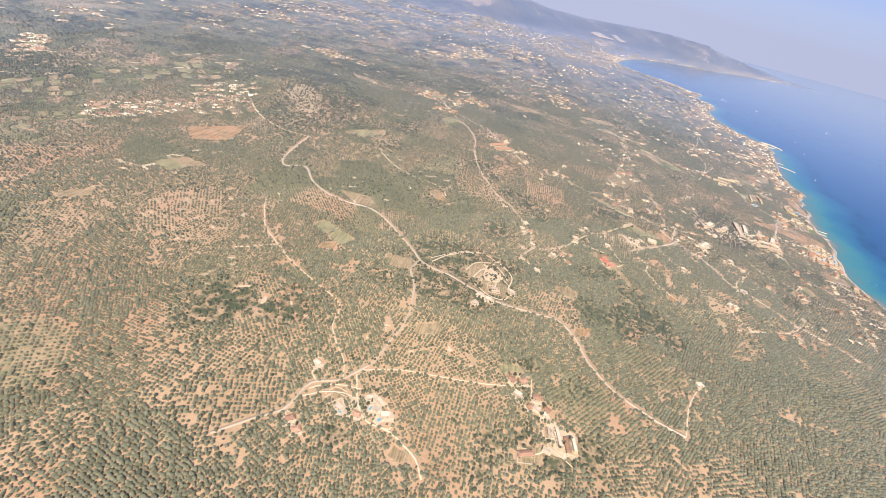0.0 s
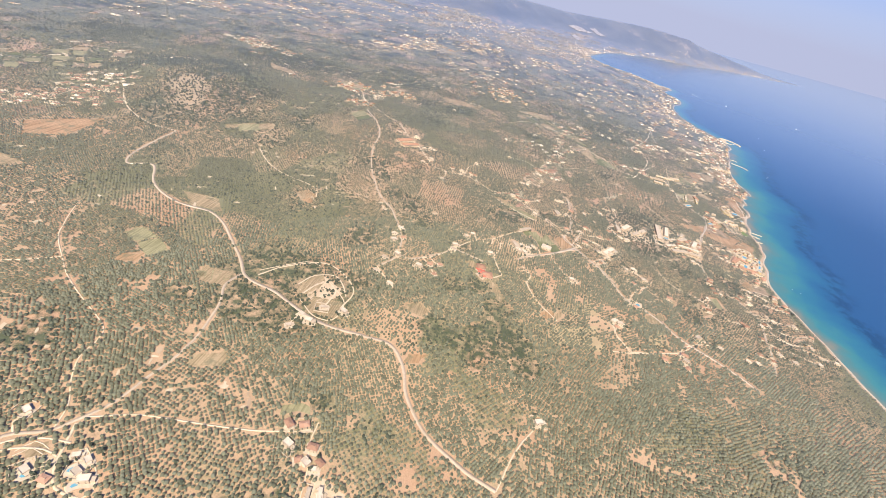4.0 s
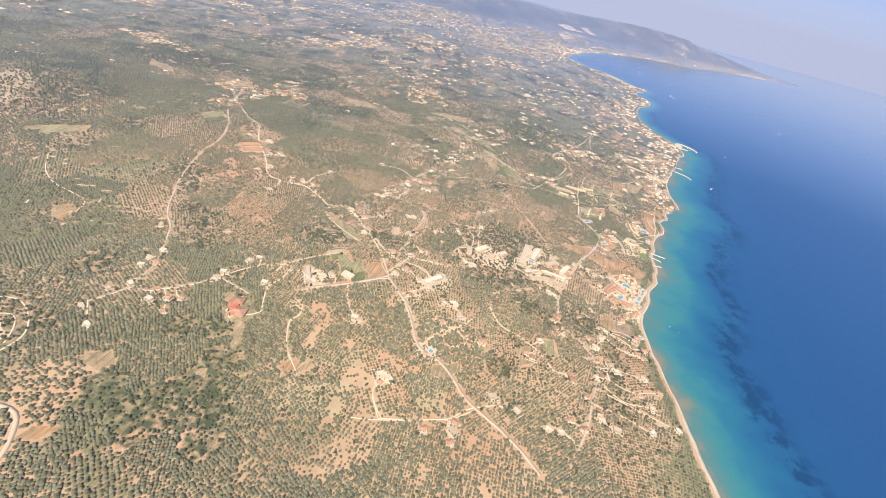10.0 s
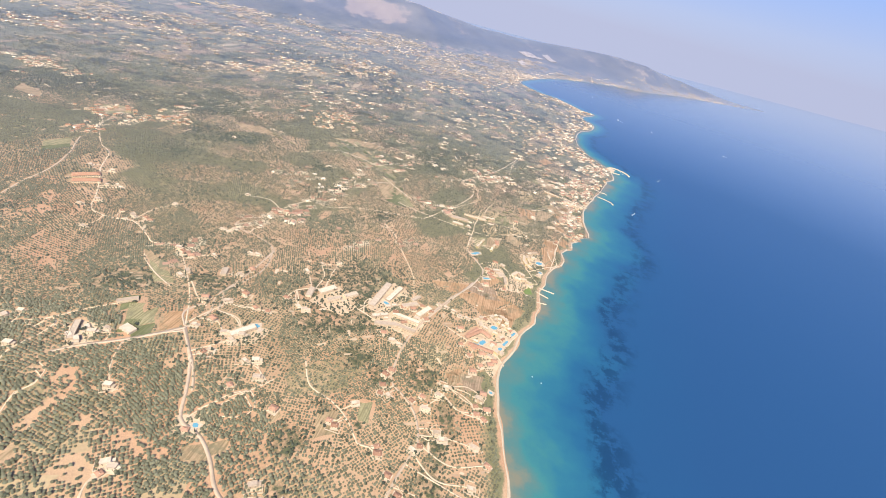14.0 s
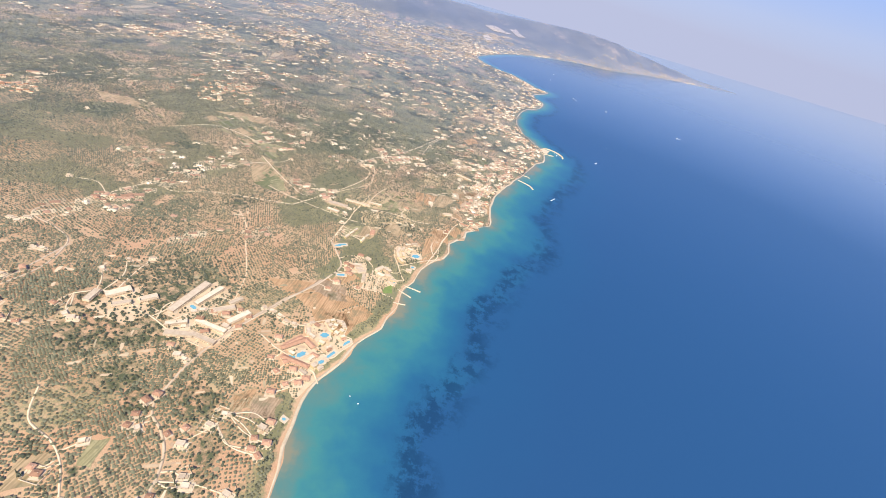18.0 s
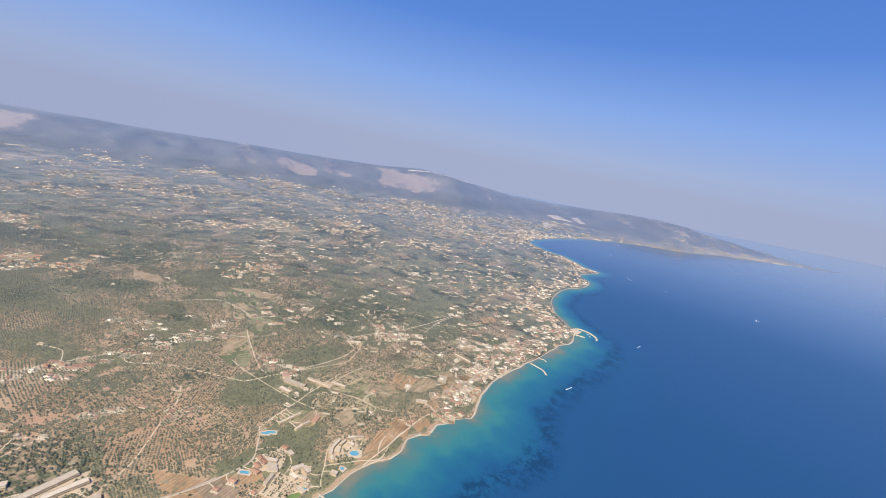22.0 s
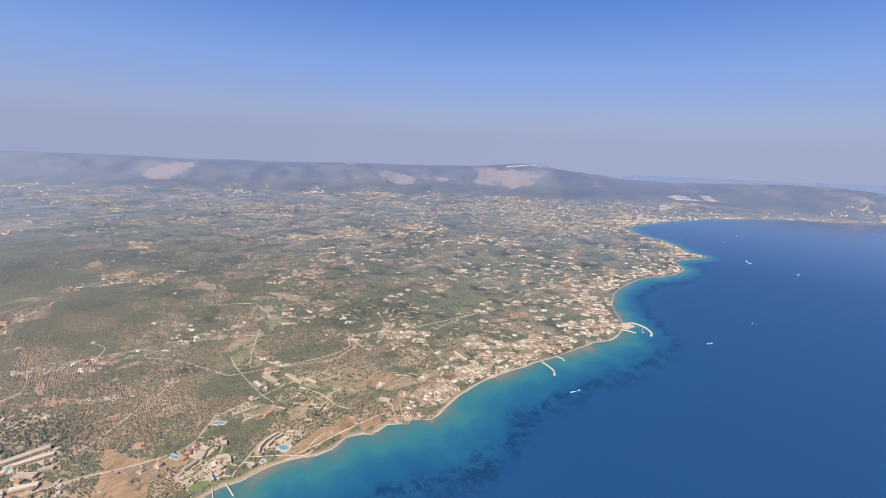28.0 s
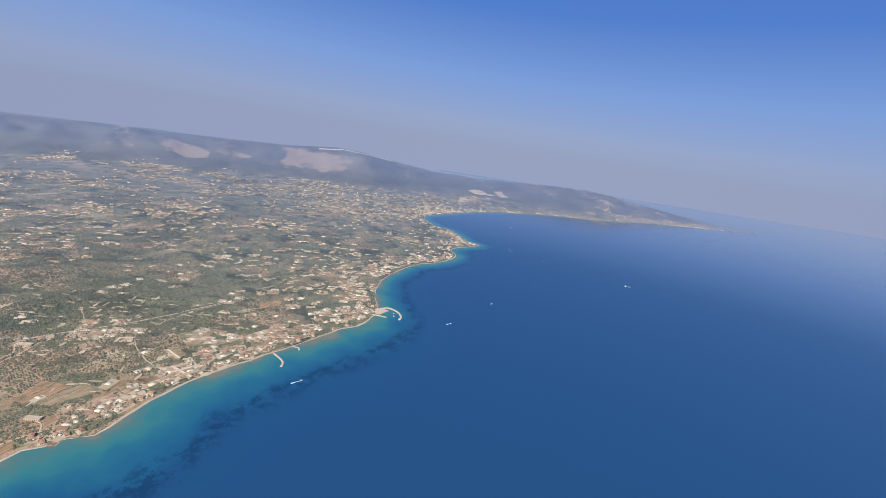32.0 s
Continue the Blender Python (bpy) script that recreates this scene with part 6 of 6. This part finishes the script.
def far_houses(name, pick, roof, label, category):
    some, hs = far_sites[pick], far_h[pick]
    n = len(some)
    l, w_, h = rng.uniform(3.2, 8.0, n), rng.uniform(2.8, 5.5, n), rng.uniform(0.7, 1.3, n)
    l, w_ = l * (1 + 0.2 * (some[:, 1] > 2300)), w_ * (1 + 0.2 * (some[:, 1] > 2300))
    c, s = np.cos(np.radians(some[:, 2])), np.sin(np.radians(some[:, 2]))
    ring = np.array([(-1, -1), (1, -1), (1, 1), (-1, 1)]) * 0.5
    def at(dx, dy, z):
        return np.stack([some[:, 0] + c * dx - s * dy, some[:, 1] + s * dx + c * dy, hs + z], -1)
    if roof:
        pts = [at(l * a * 1.1, w_ * b * 1.1, h) for a, b in ring] + [at(-l * 0.25, 0 * l, h + w_ * 0.2), at(l * 0.25, 0 * l, h + w_ * 0.2)]
        tri = [(0, 1, 5), (0, 5, 4), (1, 2, 5), (2, 3, 4), (2, 4, 5), (3, 0, 4)]
    else:
        pts = [at(l * a, w_ * b, 0 * h - 1) for a, b in ring] + [at(l * a, w_ * b, h) for a, b in ring]
        tri = [(4, 5, 6), (4, 6, 7), (0, 1, 5), (0, 5, 4), (1, 2, 6), (1, 6, 5), (2, 3, 7), (2, 7, 6), (3, 0, 4), (3, 4, 7)]
    v = np.stack(pts, 1)
    m = v.shape[1]
    f = (np.arange(n)[:, None, None] * m + np.array(tri)[None]).reshape(-1, 3)
    tagged(new(name, mesh_of(name, v.reshape(-1, 3), f, roof or PLASTER_FAR)), label, category, kind="stuff")


PLASTER_FAR = plain("sunlit_plaster", (0.74, 0.61, 0.43), (0.86, 0.74, 0.56), 0.05, 0.85, island=True)
TILE_FAR = plain("far_clay_tile", (0.40, 0.24, 0.16), (0.50, 0.32, 0.22), 0.05, 0.9, island=True)
# only a faint haze gloss on the far houses and roofs
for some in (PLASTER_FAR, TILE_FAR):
    haze_gloss(some, 0.026)
state = rng.bit_generator.state
far_houses("far_houses", np.full(len(far_sites), True), None, "scattered far white houses of villages on the plain", "houses")
rng.bit_generator.state = state
red_far = far_sites[:, 3] > 0.5


def far_roofs():
    keep_sites, keep_h = far_sites[red_far], far_h[red_far]
    n = len(keep_sites)
    l, w_, h = rng.uniform(3.2, 8.0, len(far_sites))[red_far], rng.uniform(2.8, 5.5, len(far_sites))[red_far], rng.uniform(0.7, 1.3, len(far_sites))[red_far]
    c, s = np.cos(np.radians(keep_sites[:, 2])), np.sin(np.radians(keep_sites[:, 2]))

    def at(dx, dy, z):
        return np.stack([keep_sites[:, 0] + c * dx - s * dy, keep_sites[:, 1] + s * dx + c * dy, keep_h + z], -1)

    pts = [at(l * a * 0.56, w_ * b * 0.56, h + 0.02) for a, b in ((-1, -1), (1, -1), (1, 1), (-1, 1))]
    pts += [at(-l * 0.25, 0 * l, h + w_ * 0.2), at(l * 0.25, 0 * l, h + w_ * 0.2)]
    v = np.stack(pts, 1)
    tri = np.array([(0, 1, 5), (0, 5, 4), (1, 2, 5), (2, 3, 4), (2, 4, 5), (3, 0, 4)])
    f = (np.arange(n)[:, None, None] * 6 + tri[None]).reshape(-1, 3)
    tagged(new("far_roofs", mesh_of("far_roofs", v.reshape(-1, 3), f, TILE_FAR)), "terracotta roofs of far village houses", "roofs", kind="stuff")


far_roofs()

# ---- tracks from the houses to the roads ----
road_points = np.vstack([curve_points(plan, 4) for _, plan in ROADS])
made = 0
for x, y in BUILT:
    d = np.hypot(road_points[:, 0] - x, road_points[:, 1] - y)
    k = int(d.argmin())
    if 9 < d[k] < 70 and made < 170:
        a, b = np.array([x, y]), road_points[k]
        bend = np.array([a[1] - b[1], b[0] - a[0]]) * rng.uniform(-0.22, 0.22)
        line = curve_points([a + (b - a) * 0.05, (a + b) / 2 + bend, b], 2.5)
        ribbon("track", line, 1.0, TRACK, 0.15, "dirt track from a house to the road", "track", 0.3)
        take(line[:, 0], line[:, 1], 1.0)
        made += 1

# ---- trees ----
def grove_points(x0, x1, y0, y1, pitch):
    """Trees in rows, each parcel with its own lie and pitch; a looser scatter in the scrub."""
    xs, ys = [], []
    for ix in range(int(x0 // STEP), int(x1 // STEP) + 1):
        for iy in range(int(y0 // STEP), int(y1 // STEP) + 1):
            sx_, sy_ = seeds_of(np.array([float(ix)]), np.array([float(iy)]))
            a = lattice(np.array([float(ix)]), np.array([float(iy)]), 71)[0] * math.pi
            p = pitch * (0.85 + 0.5 * lattice(np.array([float(ix)]), np.array([float(iy)]), 72)[0])
            n = int(STEP * 0.95 / p)
            u, v = np.meshgrid(np.arange(-n, n + 1) * p, np.arange(-n, n + 1) * p)
            u, v = u.ravel(), v.ravel()
            x, y = sx_[0] + u * math.cos(a) - v * math.sin(a), sy_[0] + u * math.sin(a) + v * math.cos(a)
            bx, by = parcel_at(x, y)
            ok = (bx == ix) & (by == iy)
            xs.append(x[ok])
            ys.append(y[ok])
    x, y = np.concatenate(xs), np.concatenate(ys)
    j = rng.normal(0, 0.115 * pitch, (2, len(x)))
    return x + j[0], y + j[1]


def crowns(name, x, y, size, material, label, category, sides=5, rings=2, lean=0.9):
    """Low, lumpy crowns: an uneven cap over one or two uneven rings that reach down to the soil."""
    n = len(x)
    r = size * rng.uniform(0.62, 1.25, n)
    z = height_fast(x, y)
    t = np.arange(sides) * 2 * math.pi / sides
    turn = rng.uniform(0, 6.28, n)[:, None]
    v = [np.stack([x + r * rng.uniform(-0.25, 0.25, n), y + r * rng.uniform(-0.25, 0.25, n), z + r * rng.uniform(1.45, 1.9, n)], -1)[:, None]]
    for k in range(rings):
        wide, low, high = ((0.72, 1.1, 1.5), (1.0, 0.2, 0.6))[k] if rings == 2 else (1.0, 0.25, 0.75)
        q = r[:, None] * rng.uniform(0.66, 1.15, (n, sides)) * wide
        a = t + turn + 0.6 * k
        v.append(np.stack([x[:, None] + q * np.cos(a), y[:, None] + q * np.sin(a), z[:, None] + r[:, None] * rng.uniform(low, high, (n, sides))], -1))
    v = np.concatenate(v, 1)
    k = np.arange(sides)
    m = (k + 1) % sides
    tri = [np.stack([0 * k, 1 + k, 1 + m], 1)]
    if rings == 2:
        tri += [np.stack([1 + k, 1 + sides + k, 1 + m], 1), np.stack([1 + sides + k, 1 + sides + m, 1 + m], 1)]
    tri = np.vstack(tri)
    f = (np.arange(n)[:, None, None] * (1 + sides * rings) + tri[None]).reshape(-1, 3)
    me = mesh_of(name, v.reshape(-1, 3), f, material)
    # soft crowns: the leaves of a crown face the sky more than its hull does
    me.shade_smooth()
    nrm = (v - np.stack([x, y, z], -1)[:, None]) / r[:, None, None] * lean
    nrm[..., 2] = 1.0
    nrm /= np.linalg.norm(nrm, axis=-1, keepdims=True)
    me.normals_split_custom_set_from_vertices(nrm.reshape(-1, 3))
    tagged(new(name, me), label, category, kind="stuff")


def free(x, y):
    i, j = (x - OX).astype(int), (y - OY).astype(int)
    ok = (i >= 0) & (i < TAKEN.shape[0]) & (j >= 0) & (j < TAKEN.shape[1])
    out = np.ones(len(x), bool)
    out[ok] = ~TAKEN[i[ok], j[ok]]
    return out


tx, ty = grove_points(-950, 660, 70, 1650, 1.9)
t_in = inland_fast(tx, ty)
wood = woodedness(tx, ty)
gap = lattice(*parcel_at(tx, ty), 79)
sparse = 0.03 + 0.38 * smooth(0.93, 1.0, gap) + 0.12 * (fbm(tx, ty, 60, 43, 2) > 0.64) + 0.65 * clearing(tx, ty)
ok = (t_in > 6) & free(tx, ty) & (rng.uniform(0, 1, len(tx)) > sparse) & (wood < 0.7)
ok &= rng.uniform(0, 1, len(tx)) > 0.96 * smooth(350, 1150, np.hypot(tx - 220, ty - 250))
ok &= height_fast(tx, ty) < 60
near = np.hypot(tx - 180, ty - 150) < 330
crowns("olive_trees", tx[ok & near], ty[ok & near], 1.16, LEAF, "grey-green olive trees standing in rows on bare soil", "olive trees", 4, 2)
crowns("olive_trees", tx[ok & ~near], ty[ok & ~near], 1.05, LEAF, "grey-green olive groves seen from afar", "olive trees", 5, 1, 0.45)

bx_, by_ = grove_points(-420, 560, -260, 70, 2.2)
ok = (inland_fast(bx_, by_) > 6) & free(bx_, by_) & (rng.uniform(0, 1, len(bx_)) > 0.15)
crowns("olive_trees", bx_[ok], by_[ok], 1.02, LEAF, "grey-green olive trees standing in rows on bare soil", "olive trees", 4, 1)

wx, wy = rng.uniform(-700, 640, 230000), rng.uniform(70, 1150, 230000)
thick = np.maximum(woodedness(wx, wy), 0.05 + 0.16 * (fbm(wx, wy, 45, 44, 3) > 0.60))
ok = (rng.uniform(0, 1, len(wx)) < thick) & free(wx, wy)
wx, wy = wx[ok], wy[ok]
ok = inland_fast(wx, wy) > 6
crowns("scrub_woods", wx[ok], wy[ok], 1.0, WOODLAND, "dark evergreen scrub and pines on the slopes", "woods", 5, 2)

fx, fy = rng.uniform(-1700, 640, 130000), rng.uniform(60, 2300, 130000)
ok = ((fy > 1000) | (fx < -600)) & (rng.uniform(0, 1, len(fx)) < 0.05 + 0.7 * smooth(0.2, 0.7, woodedness(fx, fy))) & free(fx, fy)
fx, fy = fx[ok], fy[ok]
ok = (inland_fast(fx, fy) > 12) & (height_fast(fx, fy) < 40)
crowns("far_woods", fx[ok], fy[ok], 1.15, WOODLAND, "distant trees and thickets over the plain", "woods", 5, 1, 0.25)


# the trodden yards and gardens round the far houses
n = len(far_sites)
cs, sn = np.cos(np.radians(far_sites[:, 2])), np.sin(np.radians(far_sites[:, 2]))
ring = []
yl, yw = rng.uniform(4, 10, n), rng.uniform(2.8, 7, n)
sh = rng.normal(0, 2.0, (2, n))
for a, b in ((-1, -1), (1, -1), (1.1, 0.9), (-0.8, 1)):
    qx, qy = far_sites[:, 0] + sh[0] + cs * a * yl - sn * b * yw, far_sites[:, 1] + sh[1] + sn * a * yl + cs * b * yw
    ring.append(np.stack([qx, qy, height_fast(qx, qy) + 0.35], 1))
faces = np.arange(4 * n).reshape(-1, 4)
tagged(new("far_yards", mesh_of("far_yards", np.stack(ring, 1).reshape(-1, 3), faces, PLOTS)), "beige yards and gardens round far houses", "yards", kind="stuff")


# ---- the shore: harbour, jetties, boats ----
def wall_along(name, line, wide, top, low, material, parent=None, label=""):
    """A solid wall of stone along a line."""
    d = np.gradient(line, axis=0)
    d /= np.linalg.norm(d, axis=1)[:, None] + 1e-9
    side = np.stack([-d[:, 1], d[:, 0]], 1) * wide / 2
    n = len(line)
    v = np.vstack([np.column_stack([line + side, np.full(n, top)]), np.column_stack([line - side, np.full(n, top)]),
                   np.column_stack([line + side * 1.6, np.full(n, low)]), np.column_stack([line - side * 1.6, np.full(n, low)])])
    i = np.arange(n - 1)
    f = np.vstack([np.stack([n + i, n + i + 1, i + 1, i], 1), np.stack([i, i + 1, 2 * n + i + 1, 2 * n + i], 1),
                   np.stack([n + i + 1, n + i, 3 * n + i, 3 * n + i + 1], 1), [[0, 2 * n, 3 * n, n]], [[n - 1, 2 * n - 1, 4 * n - 1, 3 * n - 1]]])
    ob = new(name, mesh_of(name, v, f, material))
    if parent:
        ob.parent = parent
    return tagged(ob, label)


harbour = tagged(new("harbour"), "small fishing harbour with a hooked pale stone mole", "harbour")
wall_along("mole", curve_points([(640, 1304), (652, 1322), (672, 1318), (687, 1302), (689, 1288)], 5), 3.0, 1.3, -3, STONE, harbour, "pale rubble mole")
wall_along("quay", curve_points([(642, 1280), (655, 1283), (668, 1284)], 5), 2.2, 1.0, -3, STONE, harbour, "stone quay")
bm = bmesh.new()
box(bm, -9, -12, -3, 9, 12, 0.9)
apron = part("apron", bm, CONCRETE, harbour, "paved quayside apron")
apron.matrix_basis = pose(648, 1301, 0, 0, 0, -15)

for name, plan, wide, words in (("breakwater", [(598, 1090), (612, 1084), (621, 1078), (626, 1068)], 2.4, "pale rubble breakwater with a rounded head"),
                                ("jetty", [(606, 1118), (615, 1119), (619, 1114)], 1.6, "short stone jetty from the beach"),
                                ("jetty", [(494, 710), (503, 709), (512, 708)], 1.1, "narrow bathing jetty off the beach"),
                                ("jetty", [(489, 701), (497, 698), (505, 695)], 0.9, "narrow bathing jetty off the beach"),
                                ("jetty", [(491, 680), (497, 681), (503, 682)], 0.9, "narrow bathing jetty off the beach")):
    tagged(wall_along(name, curve_points(plan, 2), wide, 0.7, -2, STONE), words, name)


def boat(x, y, turn, l, wake):
    thing = new("motor_boat")
    bm = bmesh.new()
    w_ = l * 0.32
    ring = [(-l / 2, -w_ / 2), (l * 0.1, -w_ / 2), (l * 0.38, -w_ * 0.3), (l / 2, 0), (l * 0.38, w_ * 0.3), (l * 0.1, w_ / 2), (-l / 2, w_ / 2)]
    lo, up = [bm.verts.new((a * 0.9, b * 0.6, -0.2)) for a, b in ring], [bm.verts.new((a, b, 0.22 * l)) for a, b in ring]
    bm.faces.new(up)
    bm.faces.new(lo[::-1])
    for k in range(7):
        bm.faces.new((lo[k], lo[(k + 1) % 7], up[(k + 1) % 7], up[k]))
    part("hull", bm, HULL, thing)
    bm = bmesh.new()
    box(bm, -l * 0.25, -w_ * 0.33, 0.2 * l, l * 0.15, w_ * 0.33, 0.42 * l)
    part("cabin", bm, HULL, thing, "white cabin")
    bm = bmesh.new()
    box(bm, l * 0.15, -w_ * 0.3, 0.27 * l, l * 0.17, w_ * 0.3, 0.39 * l)
    part("windscreen", bm, GLASS, thing, "dark windscreen")
    if wake:
        bm = bmesh.new()
        n = 8
        a = [bm.verts.new((-l * 0.4 - wake * k / n, w_ * (0.4 + 0.9 * k / n), 0.05)) for k in range(n + 1)]
        b = [bm.verts.new((-l * 0.4 - wake * k / n, -w_ * (0.4 + 0.9 * k / n) * (0.6 + 0.4 * math.cos(k)), 0.05)) for k in range(n + 1)]
        for k in range(n):
            bm.faces.new((b[k + 1], b[k], a[k], a[k + 1]))
        part("wake", bm, FOAM, thing, "pale trail of foam")
    thing.matrix_basis = pose(x, y, 0, 0, 0, turn)
    tagged(thing, "white motor boat with a pale wake on the sea" if wake else "small white boat lying on the sea", "boat", "boats")


for x, y, turn, l, wake in ((664, 1056, 60, 3, 12), (768, 1328, 50, 3.4, 7), (760, 2010, 120, 6, 26), (811, 1476, 70, 3.5, 3), (873, 1950, 110, 5.5, 6),
                            (681, 2261, 100, 4.5, 0), (1100, 1866, 200, 5.5, 12), (700, 2440, 20, 4.5, 0), (676, 1296, 20, 3, 0), (672, 1306, 40, 2.6, 0),
                            (492, 566, 10, 1.3, 0), (500, 562, 15, 1.3, 0)):
    boat(x, y, turn, l, wake)

# ---- the quarry, the high road and the white convent on the mountain's foot ----
for corners in QUARRY:
    n = 19
    u, v = np.meshgrid(np.linspace(0, 1, n), np.linspace(0, 1, n))
    q = lerp4(corners, u.ravel()[:, None], v.ravel()[:, None])
    q = q + 18 * np.stack([vnoise(q[:, 0], q[:, 1], 30, 101) - 0.5, vnoise(q[:, 0], q[:, 1], 30, 102) - 0.5], 1)
    i = (np.arange(n - 1)[:, None] * n + np.arange(n - 1)).ravel()
    f = np.stack([i, i + 1, i + n + 1, i + n], 1)
    ground_z = height(q[:, 0], q[:, 1]) + 1.2
    edge = np.minimum.reduce([u.ravel(), v.ravel(), 1 - u.ravel(), 1 - v.ravel()])
    terrace = ground_z + smooth(0, 0.12, edge) * (np.round(ground_z / 4) * 4 - ground_z)
    me = mesh_of("quarry", np.column_stack([q, terrace]), f[:, ::-1], CHALK)
    tagged(new("quarry", me), "pale cut benches of a limestone quarry on the mountainside", "quarry", kind="structure")
high_road = curve_points(RIDGE_ROAD, 12)
ribbon("road", high_road, 7, CHALK, 2.5, "pale cutting of a road along the mountain crest", "road")


# ---- gardens: walls and trees round the nearer houses ----
def garden_wall(lx, ly):
    thing = new("garden_wall")
    for x0, y0, x1, y1 in ((-lx, -ly, lx, -ly + 0.3), (-lx, ly - 0.3, lx * 0.3, ly), (-lx, -ly + 0.3, -lx + 0.3, ly - 0.3), (lx - 0.3, -ly + 0.3, lx, ly - 0.3)):
        bm = bmesh.new()
        box(bm, x0, y0, -0.8, x1, y1, 0.75)
        part("wall_run", bm, STONE, thing)
    return tagged(thing, "low pale rubble wall round a house plot", "wall", "garden walls")


def clump(bm, x, y, z, r, flat=1.0):
    made_ = bmesh.ops.create_icosphere(bm, subdivisions=1, radius=r, matrix=Matrix.Translation((x, y, z)))
    for v_ in made_["verts"]:
        d = v_.co - Vector((x, y, z))
        v_.co = Vector((x, y, z)) + Vector((d.x, d.y, d.z * flat)) * random.uniform(0.72, 1.22)


def trunk_of(thing, h, r):
    bm = bmesh.new()
    bmesh.ops.create_cone(bm, segments=7, radius1=r, radius2=r * 0.55, depth=h, matrix=Matrix.Translation((0, 0, h / 2 - 0.15)))
    part("trunk", bm, BARK, thing)


def cypress():
    thing = new("cypress")
    trunk_of(thing, 0.7, 0.12)
    bm = bmesh.new()
    for k in range(7):
        a = random.uniform(0, 6.28)
        clump(bm, 0.08 * math.cos(a), 0.08 * math.sin(a), 0.7 + 0.5 * k, 0.52 - 0.055 * k, 1.25)
    part("crown", bm, WOODLAND, thing)
    return tagged(thing, "slender dark cypress beside a house", "tree", "garden cypresses")


def pine():
    thing = new("pine_tree")
    trunk_of(thing, 1.7, 0.16)
    bm = bmesh.new()
    for k in range(11):
        a, q = random.uniform(0, 6.28), random.uniform(0.2, 1.25)
        clump(bm, q * math.cos(a), q * math.sin(a), 2.0 + random.uniform(-0.25, 0.5) - 0.2 * q, random.uniform(0.42, 0.7), 0.7)
    part("crown", bm, WOODLAND, thing, "broad uneven crown")
    return tagged(thing, "broad umbrella pine in a garden", "tree", "garden pines")


BARK = plain("bark", (0.12, 0.085, 0.06), (0.18, 0.13, 0.09), 2.0, 0.95)
kinds = {"wall": garden_wall(5.2, 4.6), "cypress": cypress(), "pine": pine()}
first = {k: True for k in kinds}


def plant(kind, x, y, turn, size=1.0):
    m = pose(x, y, on_ground(x, y), 0, 0, turn)
    if first[kind]:
        first[kind] = False
        kinds[kind].matrix_basis = m
    else:
        copy_thing(kinds[kind], m)


near_houses = sorted(BUILT, key=lambda q: math.hypot(q[0] - 220, q[1] - 250))
for k, (x, y) in enumerate(near_houses[:150]):
    if k % 3 == 0:
        plant("wall", x + rng.uniform(-1, 1), y + rng.uniform(-1, 1), float(rng.uniform(-40, 40)))
    for kind, share in (("cypress", 0.55), ("pine", 0.8)):
        if rng.uniform() < share:
            a = rng.uniform(0, 6.28)
            plant(kind, x + 5.8 * math.cos(a), y + 5.8 * math.sin(a), float(rng.uniform(0, 360)))
